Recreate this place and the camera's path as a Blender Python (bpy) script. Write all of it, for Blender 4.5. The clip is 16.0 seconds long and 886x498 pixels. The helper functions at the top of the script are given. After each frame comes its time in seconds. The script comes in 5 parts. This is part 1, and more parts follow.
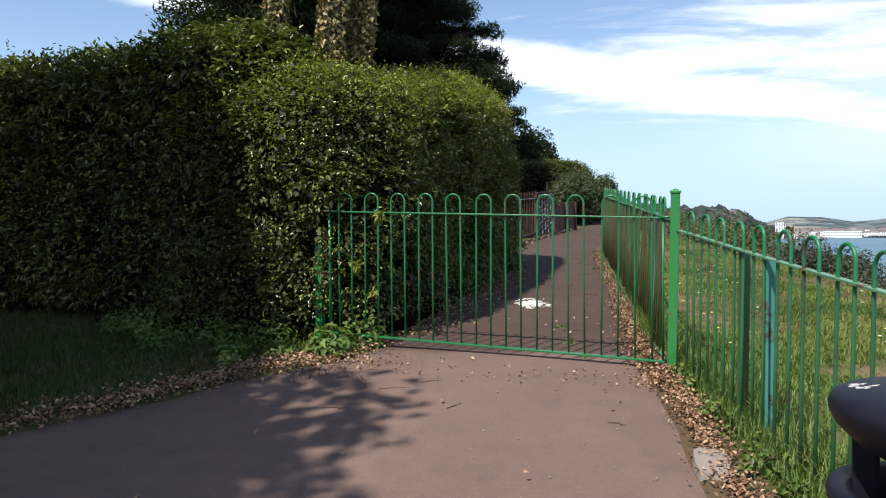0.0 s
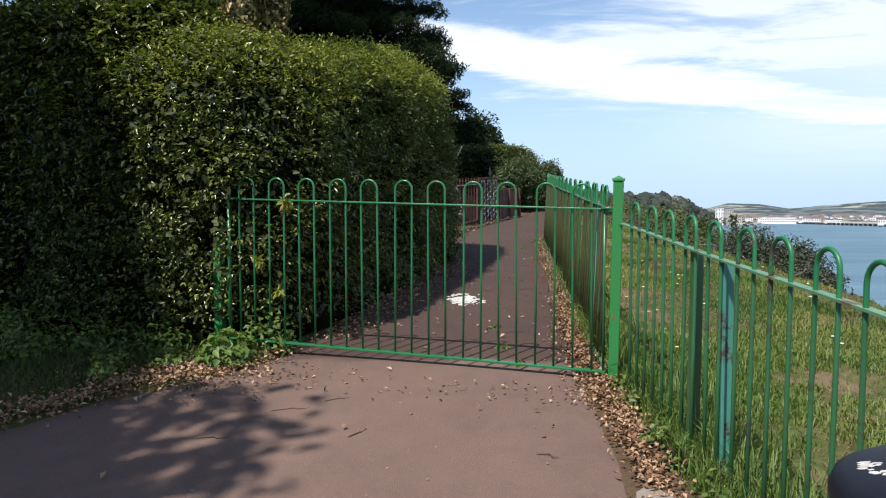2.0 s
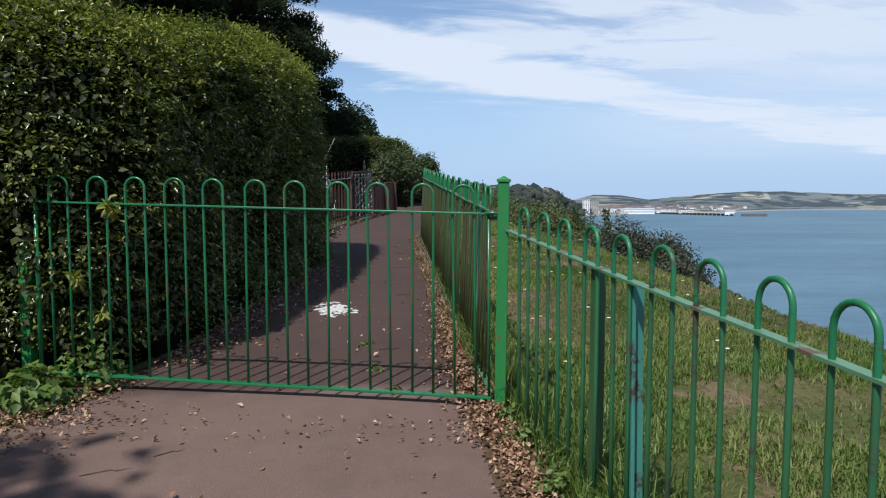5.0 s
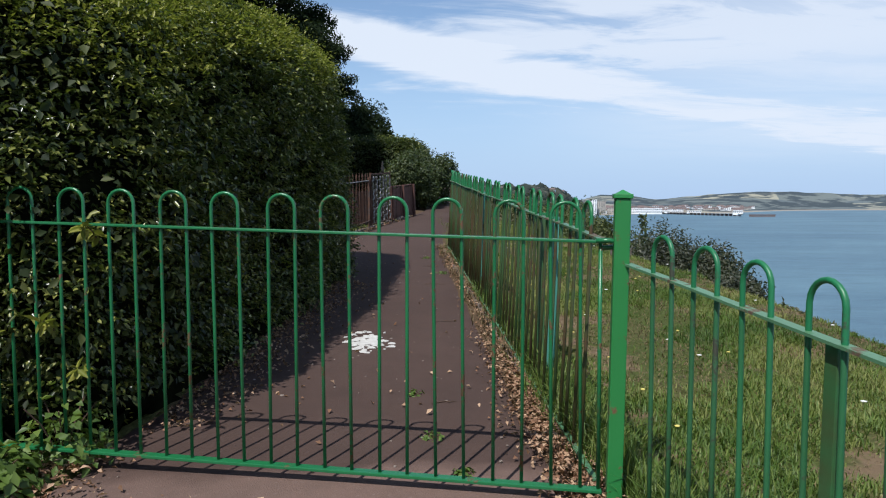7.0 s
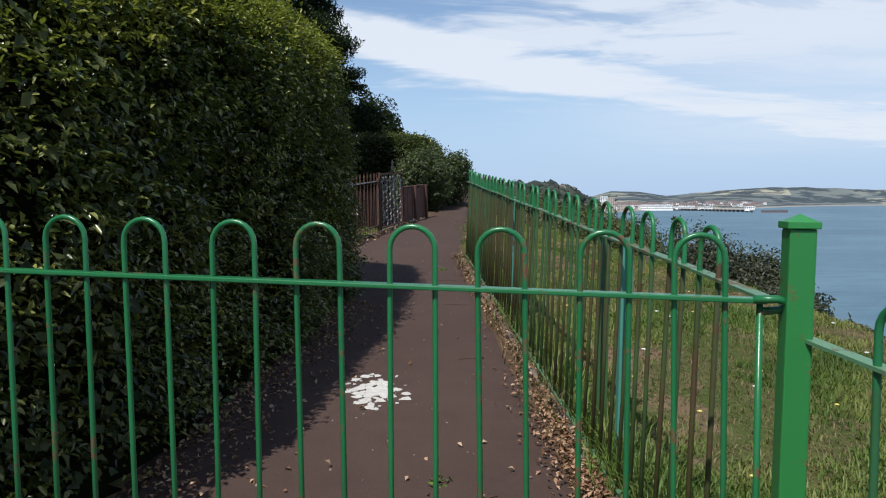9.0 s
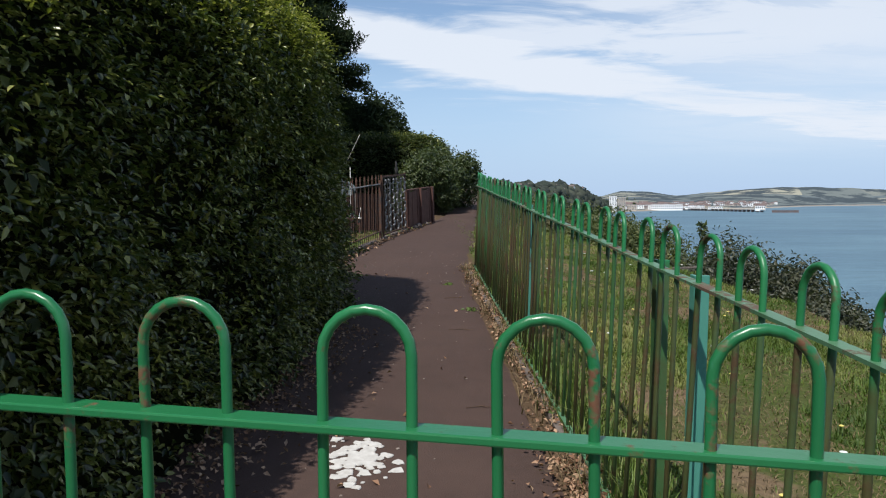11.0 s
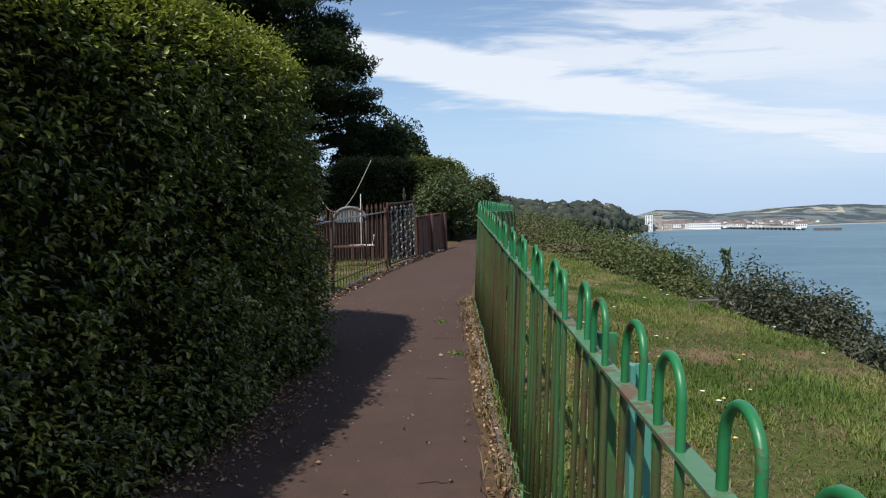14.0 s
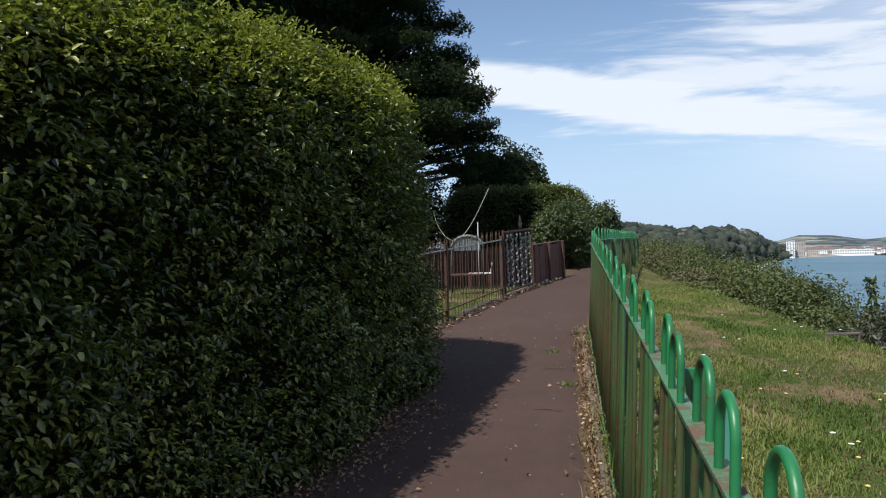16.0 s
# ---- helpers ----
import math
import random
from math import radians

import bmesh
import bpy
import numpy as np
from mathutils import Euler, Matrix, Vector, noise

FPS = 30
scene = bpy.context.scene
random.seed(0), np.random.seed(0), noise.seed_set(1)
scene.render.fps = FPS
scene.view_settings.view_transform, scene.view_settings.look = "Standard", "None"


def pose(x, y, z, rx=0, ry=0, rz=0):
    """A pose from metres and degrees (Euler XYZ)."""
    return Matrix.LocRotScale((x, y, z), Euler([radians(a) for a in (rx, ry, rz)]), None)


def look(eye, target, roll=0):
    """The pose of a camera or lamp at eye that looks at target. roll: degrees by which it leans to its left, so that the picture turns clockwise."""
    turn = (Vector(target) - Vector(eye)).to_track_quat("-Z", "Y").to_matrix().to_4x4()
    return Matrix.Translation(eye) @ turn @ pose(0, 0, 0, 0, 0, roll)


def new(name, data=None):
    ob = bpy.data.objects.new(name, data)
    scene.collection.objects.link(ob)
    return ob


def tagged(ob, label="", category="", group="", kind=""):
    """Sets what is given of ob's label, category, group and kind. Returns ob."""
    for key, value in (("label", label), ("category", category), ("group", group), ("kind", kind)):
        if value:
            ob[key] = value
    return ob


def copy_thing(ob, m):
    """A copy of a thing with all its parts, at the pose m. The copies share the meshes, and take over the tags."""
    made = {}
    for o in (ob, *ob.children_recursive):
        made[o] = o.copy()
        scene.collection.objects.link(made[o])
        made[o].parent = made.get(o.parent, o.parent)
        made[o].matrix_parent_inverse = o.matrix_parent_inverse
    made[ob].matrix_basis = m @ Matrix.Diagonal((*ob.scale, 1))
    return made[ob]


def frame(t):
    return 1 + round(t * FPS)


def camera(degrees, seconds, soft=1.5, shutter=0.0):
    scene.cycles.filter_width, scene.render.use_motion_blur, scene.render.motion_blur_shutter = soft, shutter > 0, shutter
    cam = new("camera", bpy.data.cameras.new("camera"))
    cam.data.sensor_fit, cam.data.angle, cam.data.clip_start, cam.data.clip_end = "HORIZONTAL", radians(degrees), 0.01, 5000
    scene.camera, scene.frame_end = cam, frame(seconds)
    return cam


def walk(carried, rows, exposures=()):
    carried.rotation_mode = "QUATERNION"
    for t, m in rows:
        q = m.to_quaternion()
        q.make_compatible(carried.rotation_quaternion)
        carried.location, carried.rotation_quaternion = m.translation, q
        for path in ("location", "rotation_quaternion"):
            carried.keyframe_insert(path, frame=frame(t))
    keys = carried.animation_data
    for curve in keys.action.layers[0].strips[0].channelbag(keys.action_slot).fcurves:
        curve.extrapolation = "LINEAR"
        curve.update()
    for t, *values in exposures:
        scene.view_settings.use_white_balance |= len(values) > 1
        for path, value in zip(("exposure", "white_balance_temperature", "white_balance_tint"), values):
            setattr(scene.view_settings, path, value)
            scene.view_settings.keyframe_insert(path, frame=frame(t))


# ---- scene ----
cam = camera(63.6, 16.0, 1.15)
PATH = [
    (0, (-0.011, 0.025, 1.412), (-0.317, 2.001, 1.351), -0.4),
    (0.5, (-0.041, 0.223, 1.414), (-0.258, 2.21, 1.327), -0.4),
    (1, (-0.042, 0.351, 1.428), (-0.212, 2.342, 1.328), -0.3),
    (1.5, (0.075, 0.512, 1.448), (-0.088, 2.503, 1.344), -0.1),
    (2, (0.106, 0.676, 1.449), (-0.058, 2.666, 1.345), -0.1),
    (2.5, (0.069, 0.962, 1.506), (-0.066, 2.955, 1.395), -0.2),
    (3, (0.091, 1.079, 1.519), (0.161, 3.074, 1.4), -0.2),
    (3.5, (0.117, 1.098, 1.519), (0.263, 3.089, 1.397), -0.1),
    (4, (0.144, 1.12, 1.508), (0.345, 3.106, 1.383), -0.1),
    (4.2, (0.172, 1.134, 1.51), (0.363, 3.121, 1.381), -0.3),
    (6.5, (-0.032, 1.923, 1.569), (0.133, 3.913, 1.444), -0.2),
    (7, (-0.095, 2.246, 1.606), (0.064, 4.236, 1.477), -0.2),
    (7.5, (-0.107, 2.461, 1.613), (0.047, 4.451, 1.483), -0.3),
    (8, (-0.03, 2.766, 1.65), (0.12, 4.756, 1.517), -0.3),
    (8.5, (-0.043, 3.032, 1.645), (0.098, 5.023, 1.511), -0.3),
    (9, (-0.105, 3.299, 1.687), (0.026, 5.29, 1.551), -0.5),
    (11.3, (0.023, 4.234, 1.775), (0.129, 6.226, 1.639), -0.5),
    (11.5, (0.095, 4.292, 1.794), (0.201, 6.284, 1.657), -0.5),
    (12, (0.212, 4.376, 1.811), (0.314, 6.369, 1.677), -0.8),
    (12.5, (0.232, 4.544, 1.83), (0.327, 6.537, 1.696), -0.8),
    (13, (0.246, 4.583, 1.837), (0.339, 6.577, 1.708), -0.8),
    (13.5, (0.343, 4.598, 1.851), (0.428, 6.594, 1.746), -0.8),
    (14, (0.397, 4.584, 1.854), (0.409, 6.583, 1.777), -1.0),
    (14.5, (0.452, 4.634, 1.851), (0.324, 6.629, 1.777), -1.1),
    (15, (0.497, 4.612, 1.85), (0.285, 6.6, 1.784), -1.2),
    (15.5, (0.509, 4.574, 1.852), (0.242, 6.556, 1.815), -1.3),
    (16, (0.519, 4.572, 1.862), (0.189, 6.545, 1.869), -1.3),
]
walk(cam, [(t, look(eye, target, roll)) for t, eye, target, roll in PATH],
     [(0, 0.55, 6450, 10), (2.5, 0.36, 6400, 10), (4, 0.03, 6050, 10), (7, 0.08, 6120, 10), (9, 0.06, 6300, 10), (12.5, 0.13, 6400, 10), (14, 0.16, 6450, 10), (16, 0.22, 6450, 10)])


# ---- world, sun, exposure ----
sun = new("sun", bpy.data.lights.new("sun", "SUN"))
sun.data.energy, sun.data.angle, sun.data.color = 4.9, radians(0.53), (1.0, 0.95, 0.87)
sun.matrix_basis = look((-3.6, -5.7, 10.0), (0, 0, 0))

world = bpy.data.worlds.new("world")
scene.world = world
world.use_nodes = True
wt = world.node_tree
wt.nodes.clear()


def wnode(kind, **inputs):
    n = wt.nodes.new(kind)
    for k, v in inputs.items():
        n.inputs[k].default_value = v
    return n


def wmath(op, a, b=0.0):
    n = wt.nodes.new("ShaderNodeMath")
    n.operation = op
    for i, v in enumerate((a, b)):
        if isinstance(v, (int, float)):
            n.inputs[i].default_value = v
        else:
            wt.links.new(v, n.inputs[i])
    return n.outputs[0]


sky = wt.nodes.new("ShaderNodeTexSky")
sky.sky_type, sky.sun_disc = "NISHITA", False
sky.sun_elevation, sky.sun_rotation = radians(56.0), radians(212)
sky.air_density, sky.dust_density, sky.ozone_density = 1.0, 0.4, 2.0
coords = wt.nodes.new("ShaderNodeTexCoord")
split = wt.nodes.new("ShaderNodeSeparateXYZ")
wt.links.new(coords.outputs["Generated"], split.inputs[0])
height = wmath("MAXIMUM", split.outputs["Z"], 0.02)
# clouds lie on a flat layer: the direction is divided by its height
flat = wt.nodes.new("ShaderNodeCombineXYZ")
wt.links.new(wmath("DIVIDE", split.outputs["X"], wmath("ADD", height, 0.10)), flat.inputs[0])
wt.links.new(wmath("DIVIDE", split.outputs["Y"], wmath("ADD", height, 0.10)), flat.inputs[1])
turned = wt.nodes.new("ShaderNodeMapping")
turned.inputs["Rotation"].default_value = (0, 0, radians(-16))
turned.inputs["Location"].default_value = (0.55, 1.02, 0)
turned.inputs["Scale"].default_value = (0.42, 1.0, 1.0)
wt.links.new(flat.outputs[0], turned.inputs[0])
cloud = wnode("ShaderNodeTexNoise", Scale=0.85, Detail=9.0, Roughness=0.58, Distortion=0.5)
wt.links.new(turned.outputs[0], cloud.inputs["Vector"])


def wstep(v, lo, hi):
    n = wt.nodes.new("ShaderNodeMapRange")
    n.interpolation_type = "SMOOTHSTEP"
    wt.links.new(v, n.inputs["Value"])
    n.inputs["From Min"].default_value, n.inputs["From Max"].default_value = lo, hi
    return n.outputs["Result"]


wisp = wnode("ShaderNodeTexNoise", Scale=3.2, Detail=9.0, Roughness=0.62, Distortion=0.6)
wt.links.new(turned.outputs[0], wisp.inputs["Vector"])
ragged = wmath("ADD", wmath("MULTIPLY", cloud.outputs["Fac"], 0.62), wmath("MULTIPLY", wisp.outputs["Fac"], 0.38))
# a long bank of cloud that sinks towards the sea, thin cloud above it, and pale haze low down
bank_off = wmath("ABSOLUTE", wmath("SUBTRACT", split.outputs["Z"], wmath("SUBTRACT", 0.208, wmath("MULTIPLY", split.outputs["X"], 0.20))))
bank = wmath("MULTIPLY", wstep(wmath("ADD", bank_off, wmath("MULTIPLY", ragged, -0.118)), -0.024, -0.044), wstep(split.outputs["Y"], 0.2, 0.6))
thin = wmath("MULTIPLY", wstep(wmath("ADD", ragged, wmath("MULTIPLY", split.outputs["X"], 0.17)), 0.53, 0.64), wmath("MULTIPLY", wstep(split.outputs["Z"], 0.08, 0.20), wstep(split.outputs["Z"], 0.75, 0.35)))
haze = wmath("MULTIPLY", wstep(split.outputs["Z"], 0.26, 0.0), 0.80)
cover = wmath("MINIMUM", wmath("MAXIMUM", wmath("MULTIPLY", bank, wstep(ragged, 0.22, 0.52)), wmath("MULTIPLY", thin, 0.85)), 0.95)
veil = wmath("MULTIPLY", wmath("MULTIPLY", wstep(split.outputs["X"], 0.10, 0.55), wstep(split.outputs["Y"], 0.1, 0.5)), wmath("MULTIPLY", wstep(split.outputs["Z"], 0.02, 0.12), wmath("ADD", 0.30, wmath("MULTIPLY", wstep(ragged, 0.30, 0.60), 0.45))))
cover = wmath("MAXIMUM", cover, veil)
mix = wt.nodes.new("ShaderNodeMix")
mix.data_type = "RGBA"
wt.links.new(cover, mix.inputs["Factor"])
mix.inputs["B"].default_value = (6.3, 6.7, 7.3, 1)
low = wt.nodes.new("ShaderNodeMix")
low.data_type = "RGBA"
wt.links.new(wmath("ADD", haze, wmath("MULTIPLY", wstep(split.outputs["Z"], 0.6, 0.1), 0.10)), low.inputs["Factor"])
wt.links.new(sky.outputs[0], low.inputs["A"])
low.inputs["B"].default_value = (3.45, 4.75, 6.7, 1)
wt.links.new(low.outputs["Result"], mix.inputs["A"])
back = wnode("ShaderNodeBackground", Strength=0.120)
wt.links.new(mix.outputs["Result"], back.inputs[0])
wt.links.new(back.outputs[0], wt.nodes.new("ShaderNodeOutputWorld").inputs[0])


# ---- materials ----
def material(name, build):
    m = bpy.data.materials.new(name)
    m.use_nodes = True
    t = m.node_tree
    t.nodes.clear()
    out = t.nodes.new("ShaderNodeOutputMaterial")
    build(Nodes(t), out)
    return m


class Nodes:
    """Short hands for a node tree."""

    def __init__(self, tree):
        self.t = tree

    def add(self, kind, **inputs):
        n = self.t.nodes.new(kind)
        for k, v in inputs.items():
            self.put(n.inputs[k.replace("_", " ")], v)
        return n

    def put(self, socket, v):
        if isinstance(v, bpy.types.NodeSocket):
            self.t.links.new(v, socket)
        else:
            socket.default_value = v

    def place(self):
        return self.add("ShaderNodeTexCoord").outputs["Object"]

    def world_place(self):
        return self.add("ShaderNodeNewGeometry").outputs["Position"]

    def noise(self, scale, detail=4.0, rough=0.55, vec=None, distort=0.0):
        n = self.add("ShaderNodeTexNoise", Scale=scale, Detail=detail, Roughness=rough, Distortion=distort)
        self.put(n.inputs["Vector"], vec if vec is not None else self.world_place())
        return n.outputs["Fac"]

    def ramp(self, fac, stops):
        n = self.add("ShaderNodeValToRGB", Fac=fac)
        e = n.color_ramp.elements
        while len(e) < len(stops):
            e.new(0.5)
        for el, (p, c) in zip(e, stops):
            el.position = p
            el.color = (*c, 1) if isinstance(c, tuple) else (c, c, c, 1)
        return n.outputs[0]

    def mix(self, fac, a, b, mode="MIX"):
        n = self.t.nodes.new("ShaderNodeMix")
        n.data_type, n.blend_type = "RGBA", mode
        for s, v in (("Factor", fac), ("A", a), ("B", b)):
            self.put(n.inputs[s], (*v, 1) if isinstance(v, tuple) and len(v) == 3 else v)
        return n.outputs["Result"]

    def math(self, op, a, b=0.0):
        n = self.t.nodes.new("ShaderNodeMath")
        n.operation = op
        self.put(n.inputs[0], a)
        self.put(n.inputs[1], b)
        return n.outputs[0]

    def bump(self, h, strength=0.4, distance=0.01):
        return self.add("ShaderNodeBump", Height=h, Strength=strength, Distance=distance).outputs[0]

    def surface(self, out, color, rough=0.6, metal=0.0, normal=None, spec=0.5):
        b = self.add("ShaderNodeBsdfPrincipled", Metallic=metal)
        self.put(b.inputs["Base Color"], (*color, 1) if isinstance(color, tuple) else color)
        self.put(b.inputs["Roughness"], rough)
        self.put(b.inputs["Specular IOR Level"], spec)
        if normal is not None:
            self.put(b.inputs["Normal"], normal)
        self.t.links.new(b.outputs[0], out.inputs[0])
        return b


def leafy(name, dark, mid, light, gloss=0.45, through_light=0.25, patch=0.9, drift_weight=0.45, spec=0.42, stops=(0.12, 0.47, 0.85)):
    """Leaves: each island has a tone of its own, and tones drift over patches of the plant."""
    def build(n, out):
        own = n.add("ShaderNodeNewGeometry").outputs["Random Per Island"]
        drift = n.ramp(n.noise(patch, 5), [(0.36, 0.0), (0.64, 1.0)]) if drift_weight > 0.6 else n.noise(patch, 3)
        tone = n.math("ADD", n.math("MULTIPLY", own, 1.07 - drift_weight), n.math("MULTIPLY", drift, drift_weight))
        col = n.ramp(tone, list(zip(stops, (dark, mid, light))))
        b = n.add("ShaderNodeBsdfPrincipled", Roughness=gloss)
        n.put(b.inputs["Base Color"], col)
        n.put(b.inputs["Specular IOR Level"], spec)
        tr = n.add("ShaderNodeBsdfTranslucent")
        n.put(tr.inputs["Color"], n.mix(0.5, col, (0.16, 0.24, 0.02)))
        m = n.add("ShaderNodeMixShader", Fac=through_light)
        n.t.links.new(b.outputs[0], m.inputs[1])
        n.t.links.new(tr.outputs[0], m.inputs[2])
        n.t.links.new(m.outputs[0], out.inputs[0])
    return material(name, build)


def paint(name, color, rust=0.3, worn=(0.10, 0.045, 0.022), rough=0.42, chalk=0.25, legs=0.0):
    """Gloss paint on iron, with chalky fading and rust that breaks through in patches."""
    def build(n, out):
        where = n.noise(7, 6, 0.65)
        fine = n.noise(60, 4, 0.6)
        each = n.add("ShaderNodeObjectInfo").outputs["Random"]
        base = n.mix(n.math("MULTIPLY", n.noise(3, 3), chalk), color, tuple(min(1, c * 1.6 + 0.05) for c in color))
        base = n.mix(n.math("MULTIPLY", each, 0.35), base, tuple(c * 0.6 for c in color))
        edge = n.math("ADD", n.math("ADD", where, n.math("MULTIPLY", fine, 0.35)), n.math("MULTIPLY", each, 0.10))
        if legs:
            low = n.add("ShaderNodeSeparateXYZ", Vector=n.place()).outputs["Z"]
            grime = n.math("MULTIPLY", 1.35, n.math("MULTIPLY", n.ramp(low, [(0.5, 1.0), (0.90, 0.9), (0.935, 0.0)]), n.math("ADD", n.math("MULTIPLY", where, 0.9), n.math("MULTIPLY", each, 0.3))))
            grime = n.math("MINIMUM", grime, 0.97)
            base = n.mix(n.math("MULTIPLY", grime, legs), base, n.mix(fine, worn, (0.075, 0.062, 0.022)))
        fac = n.ramp(edge, [(0.86 - rust * 0.5, 0.0), (0.93 - rust * 0.42, 1.0)])
        col = n.mix(fac, base, n.mix(fine, worn, tuple(c * 1.5 for c in worn)))
        r = n.math("ADD", n.math("MULTIPLY", fac, 0.4), rough)
        n.surface(out, col, r, 0.0, n.bump(n.math("ADD", fine, n.math("MULTIPLY", fac, 0.6)), 0.25, 0.002))
    return material(name, build)


def plain(name, a, b, scale=8.0, rough=0.7, fine=90.0, depth=0.003, metal=0.0, spec=0.4):
    def build(n, out):
        s = n.noise(scale, 5)
        f = n.noise(fine, 3)
        col = n.mix(n.ramp(s, [(0.3, 0.0), (0.72, 1.0)]), a, b)
        col = n.mix(n.math("MULTIPLY", f, 0.4), col, tuple(c * 0.6 for c in a))
        n.surface(out, col, rough, metal, n.bump(f, 0.35, depth), spec)
    return material(name, build)


def asphalt_nodes(n, out):
    broad = n.noise(0.9, 4, 0.6)
    blotch = n.noise(5.5, 6, 0.7)
    grain = n.noise(190, 3, 0.7)
    stones = n.add("ShaderNodeTexVoronoi", Scale=150.0)
    n.put(stones.inputs["Vector"], n.world_place())
    col = n.mix(n.ramp(broad, [(0.3, 0.0), (0.7, 1.0)]), (0.150, 0.094, 0.075), (0.195, 0.126, 0.100))
    col = n.mix(n.ramp(blotch, [(0.45, 0.0), (0.75, 0.45)]), col, (0.096, 0.067, 0.053))
    col = n.mix(n.ramp(grain, [(0.35, 0.35), (0.65, 0.0)]), col, (0.055, 0.045, 0.045))
    col = n.mix(n.ramp(stones.outputs["Color"], [(0.80, 0.0), (0.97, 0.22)]), col, (0.30, 0.25, 0.23))
    # same asphalt, its colour multiplied darker past about y = 5.2
    along_y = n.add("ShaderNodeSeparateXYZ", Vector=n.world_place()).outputs["Y"]
    along_y = n.math("ADD", along_y, n.math("MULTIPLY", n.noise(3.0, 3), 0.3))
    past_gate = n.ramp(n.math("SUBTRACT", along_y, 4.75), [(0.45, 0.0), (0.60, 1.0)])
    col = n.mix(n.math("MULTIPLY", past_gate, 0.9), col, n.mix(1.0, col, (0.38, 0.36, 0.36), "MULTIPLY"))
    h = n.math("ADD", n.math("MULTIPLY", stones.outputs["Distance"], 0.7), grain)
    n.surface(out, col, 0.88, 0.0, n.bump(h, 0.55, 0.004), 0.25)


def ground_nodes(n, out):
    broad = n.noise(0.55, 5, 0.6)
    fine = n.noise(24, 5, 0.7)
    col = n.mix(n.ramp(broad, [(0.38, 0.0), (0.66, 1.0)]), (0.055, 0.090, 0.016), (0.135, 0.125, 0.050))
    col = n.mix(n.ramp(fine, [(0.35, 0.7), (0.62, 0.0)]), col, (0.035, 0.045, 0.014))
    bare = n.noise(1.3, 5, 0.65)
    col = n.mix(n.ramp(bare, [(0.53, 0.0), (0.60, 0.85)]), col, (0.185, 0.125, 0.080))
    # bare leaf mould in the strip between path and fence
    across = n.math("ADD", n.add("ShaderNodeSeparateXYZ", Vector=n.world_place()).outputs["X"], n.math("MULTIPLY", n.noise(4.0, 4, 0.6), 0.16))
    strip = n.ramp(n.math("ABSOLUTE", n.math("SUBTRACT", across, 0.76)), [(0.13, 1.0), (0.22, 0.0)])
    col = n.mix(strip, col, n.mix(fine, (0.050, 0.034, 0.020), (0.150, 0.100, 0.062)))
    n.surface(out, col, 0.95, 0.0, n.bump(fine, 0.8, 0.03), 0.1)


def sea_nodes(n, out):
    p = n.add("ShaderNodeMapping", Vector=n.world_place())
    p.inputs["Scale"].default_value = (0.35, 1.0, 1.0)
    p.inputs["Rotation"].default_value = (0, 0, radians(60))
    broad = n.noise(0.011, 6, 0.7, p.outputs[0])
    chop = n.noise(0.16, 6, 0.7, p.outputs[0])
    col = n.mix(n.ramp(broad, [(0.35, 0.0), (0.68, 1.0)]), (0.056, 0.118, 0.170), (0.112, 0.205, 0.255))
    col = n.mix(n.ramp(chop, [(0.48, 0.0), (0.70, 0.5)]), col, (0.034, 0.074, 0.118))
    n.surface(out, col, 0.5, 0.0, n.bump(chop, 0.6, 0.8), 0.2)


def far_nodes(n, out):
    p = n.world_place()
    cut = n.add("ShaderNodeMapping", Vector=p)
    cut.inputs["Scale"].default_value = (1.0, 1.0, 4.0)
    field = n.add("ShaderNodeTexVoronoi", Scale=0.0032)
    n.put(field.inputs["Vector"], cut.outputs[0])
    # field and wood tones greyed and blued: distance haze put into the colour
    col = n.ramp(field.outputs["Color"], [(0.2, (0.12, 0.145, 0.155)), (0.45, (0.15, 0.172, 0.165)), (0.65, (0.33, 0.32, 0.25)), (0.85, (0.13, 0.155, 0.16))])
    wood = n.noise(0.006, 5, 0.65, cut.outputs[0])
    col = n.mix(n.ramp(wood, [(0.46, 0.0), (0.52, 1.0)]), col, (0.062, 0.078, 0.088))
    z = n.add("ShaderNodeSeparateXYZ", Vector=p).outputs["Z"]
    col = n.mix(n.ramp(n.math("DIVIDE", n.math("ADD", z, 36.0), 30.0), [(0.03, 1.0), (0.16, 0.0)]), col, (0.34, 0.30, 0.25))
    n.surface(out, col, 1.0, 0.0, n.bump(n.noise(0.05, 4), 0.6, 6.0), 0.0)


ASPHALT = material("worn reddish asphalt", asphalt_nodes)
GROUND = material("turf", ground_nodes)
SEA = material("sea", sea_nodes)
FAR = material("far land with haze tint", far_nodes)
GATE_GREEN = paint("gate green paint", (0.012, 0.140, 0.046), 0.05, rough=0.30, chalk=0.25)
POST_GREEN = paint("post green paint", (0.022, 0.195, 0.045), 0.02, chalk=0.2)
FENCE_GREEN = paint("fence green paint", (0.015, 0.160, 0.052), 0.10, worn=(0.050, 0.030, 0.012), chalk=0.08, legs=0.95)
NEAR_GREEN = paint("near fence green paint", (0.013, 0.150, 0.055), 0.07, worn=(0.030, 0.034, 0.022), chalk=0.15, legs=0.40)
RAIL_GREEN = paint("rail green paint", (0.055, 0.150, 0.072), 0.13, worn=(0.085, 0.055, 0.036), chalk=0.75)
TEAL = paint("faded teal paint", (0.045, 0.195, 0.150), 0.05, worn=(0.045, 0.030, 0.024), chalk=0.6)
RUST = paint("rusty iron", (0.034, 0.020, 0.015), 0.5, worn=(0.070, 0.036, 0.024), rough=0.7)
IRON = plain("weathered grey iron", (0.10, 0.097, 0.094), (0.42, 0.41, 0.40), 26, 0.6)
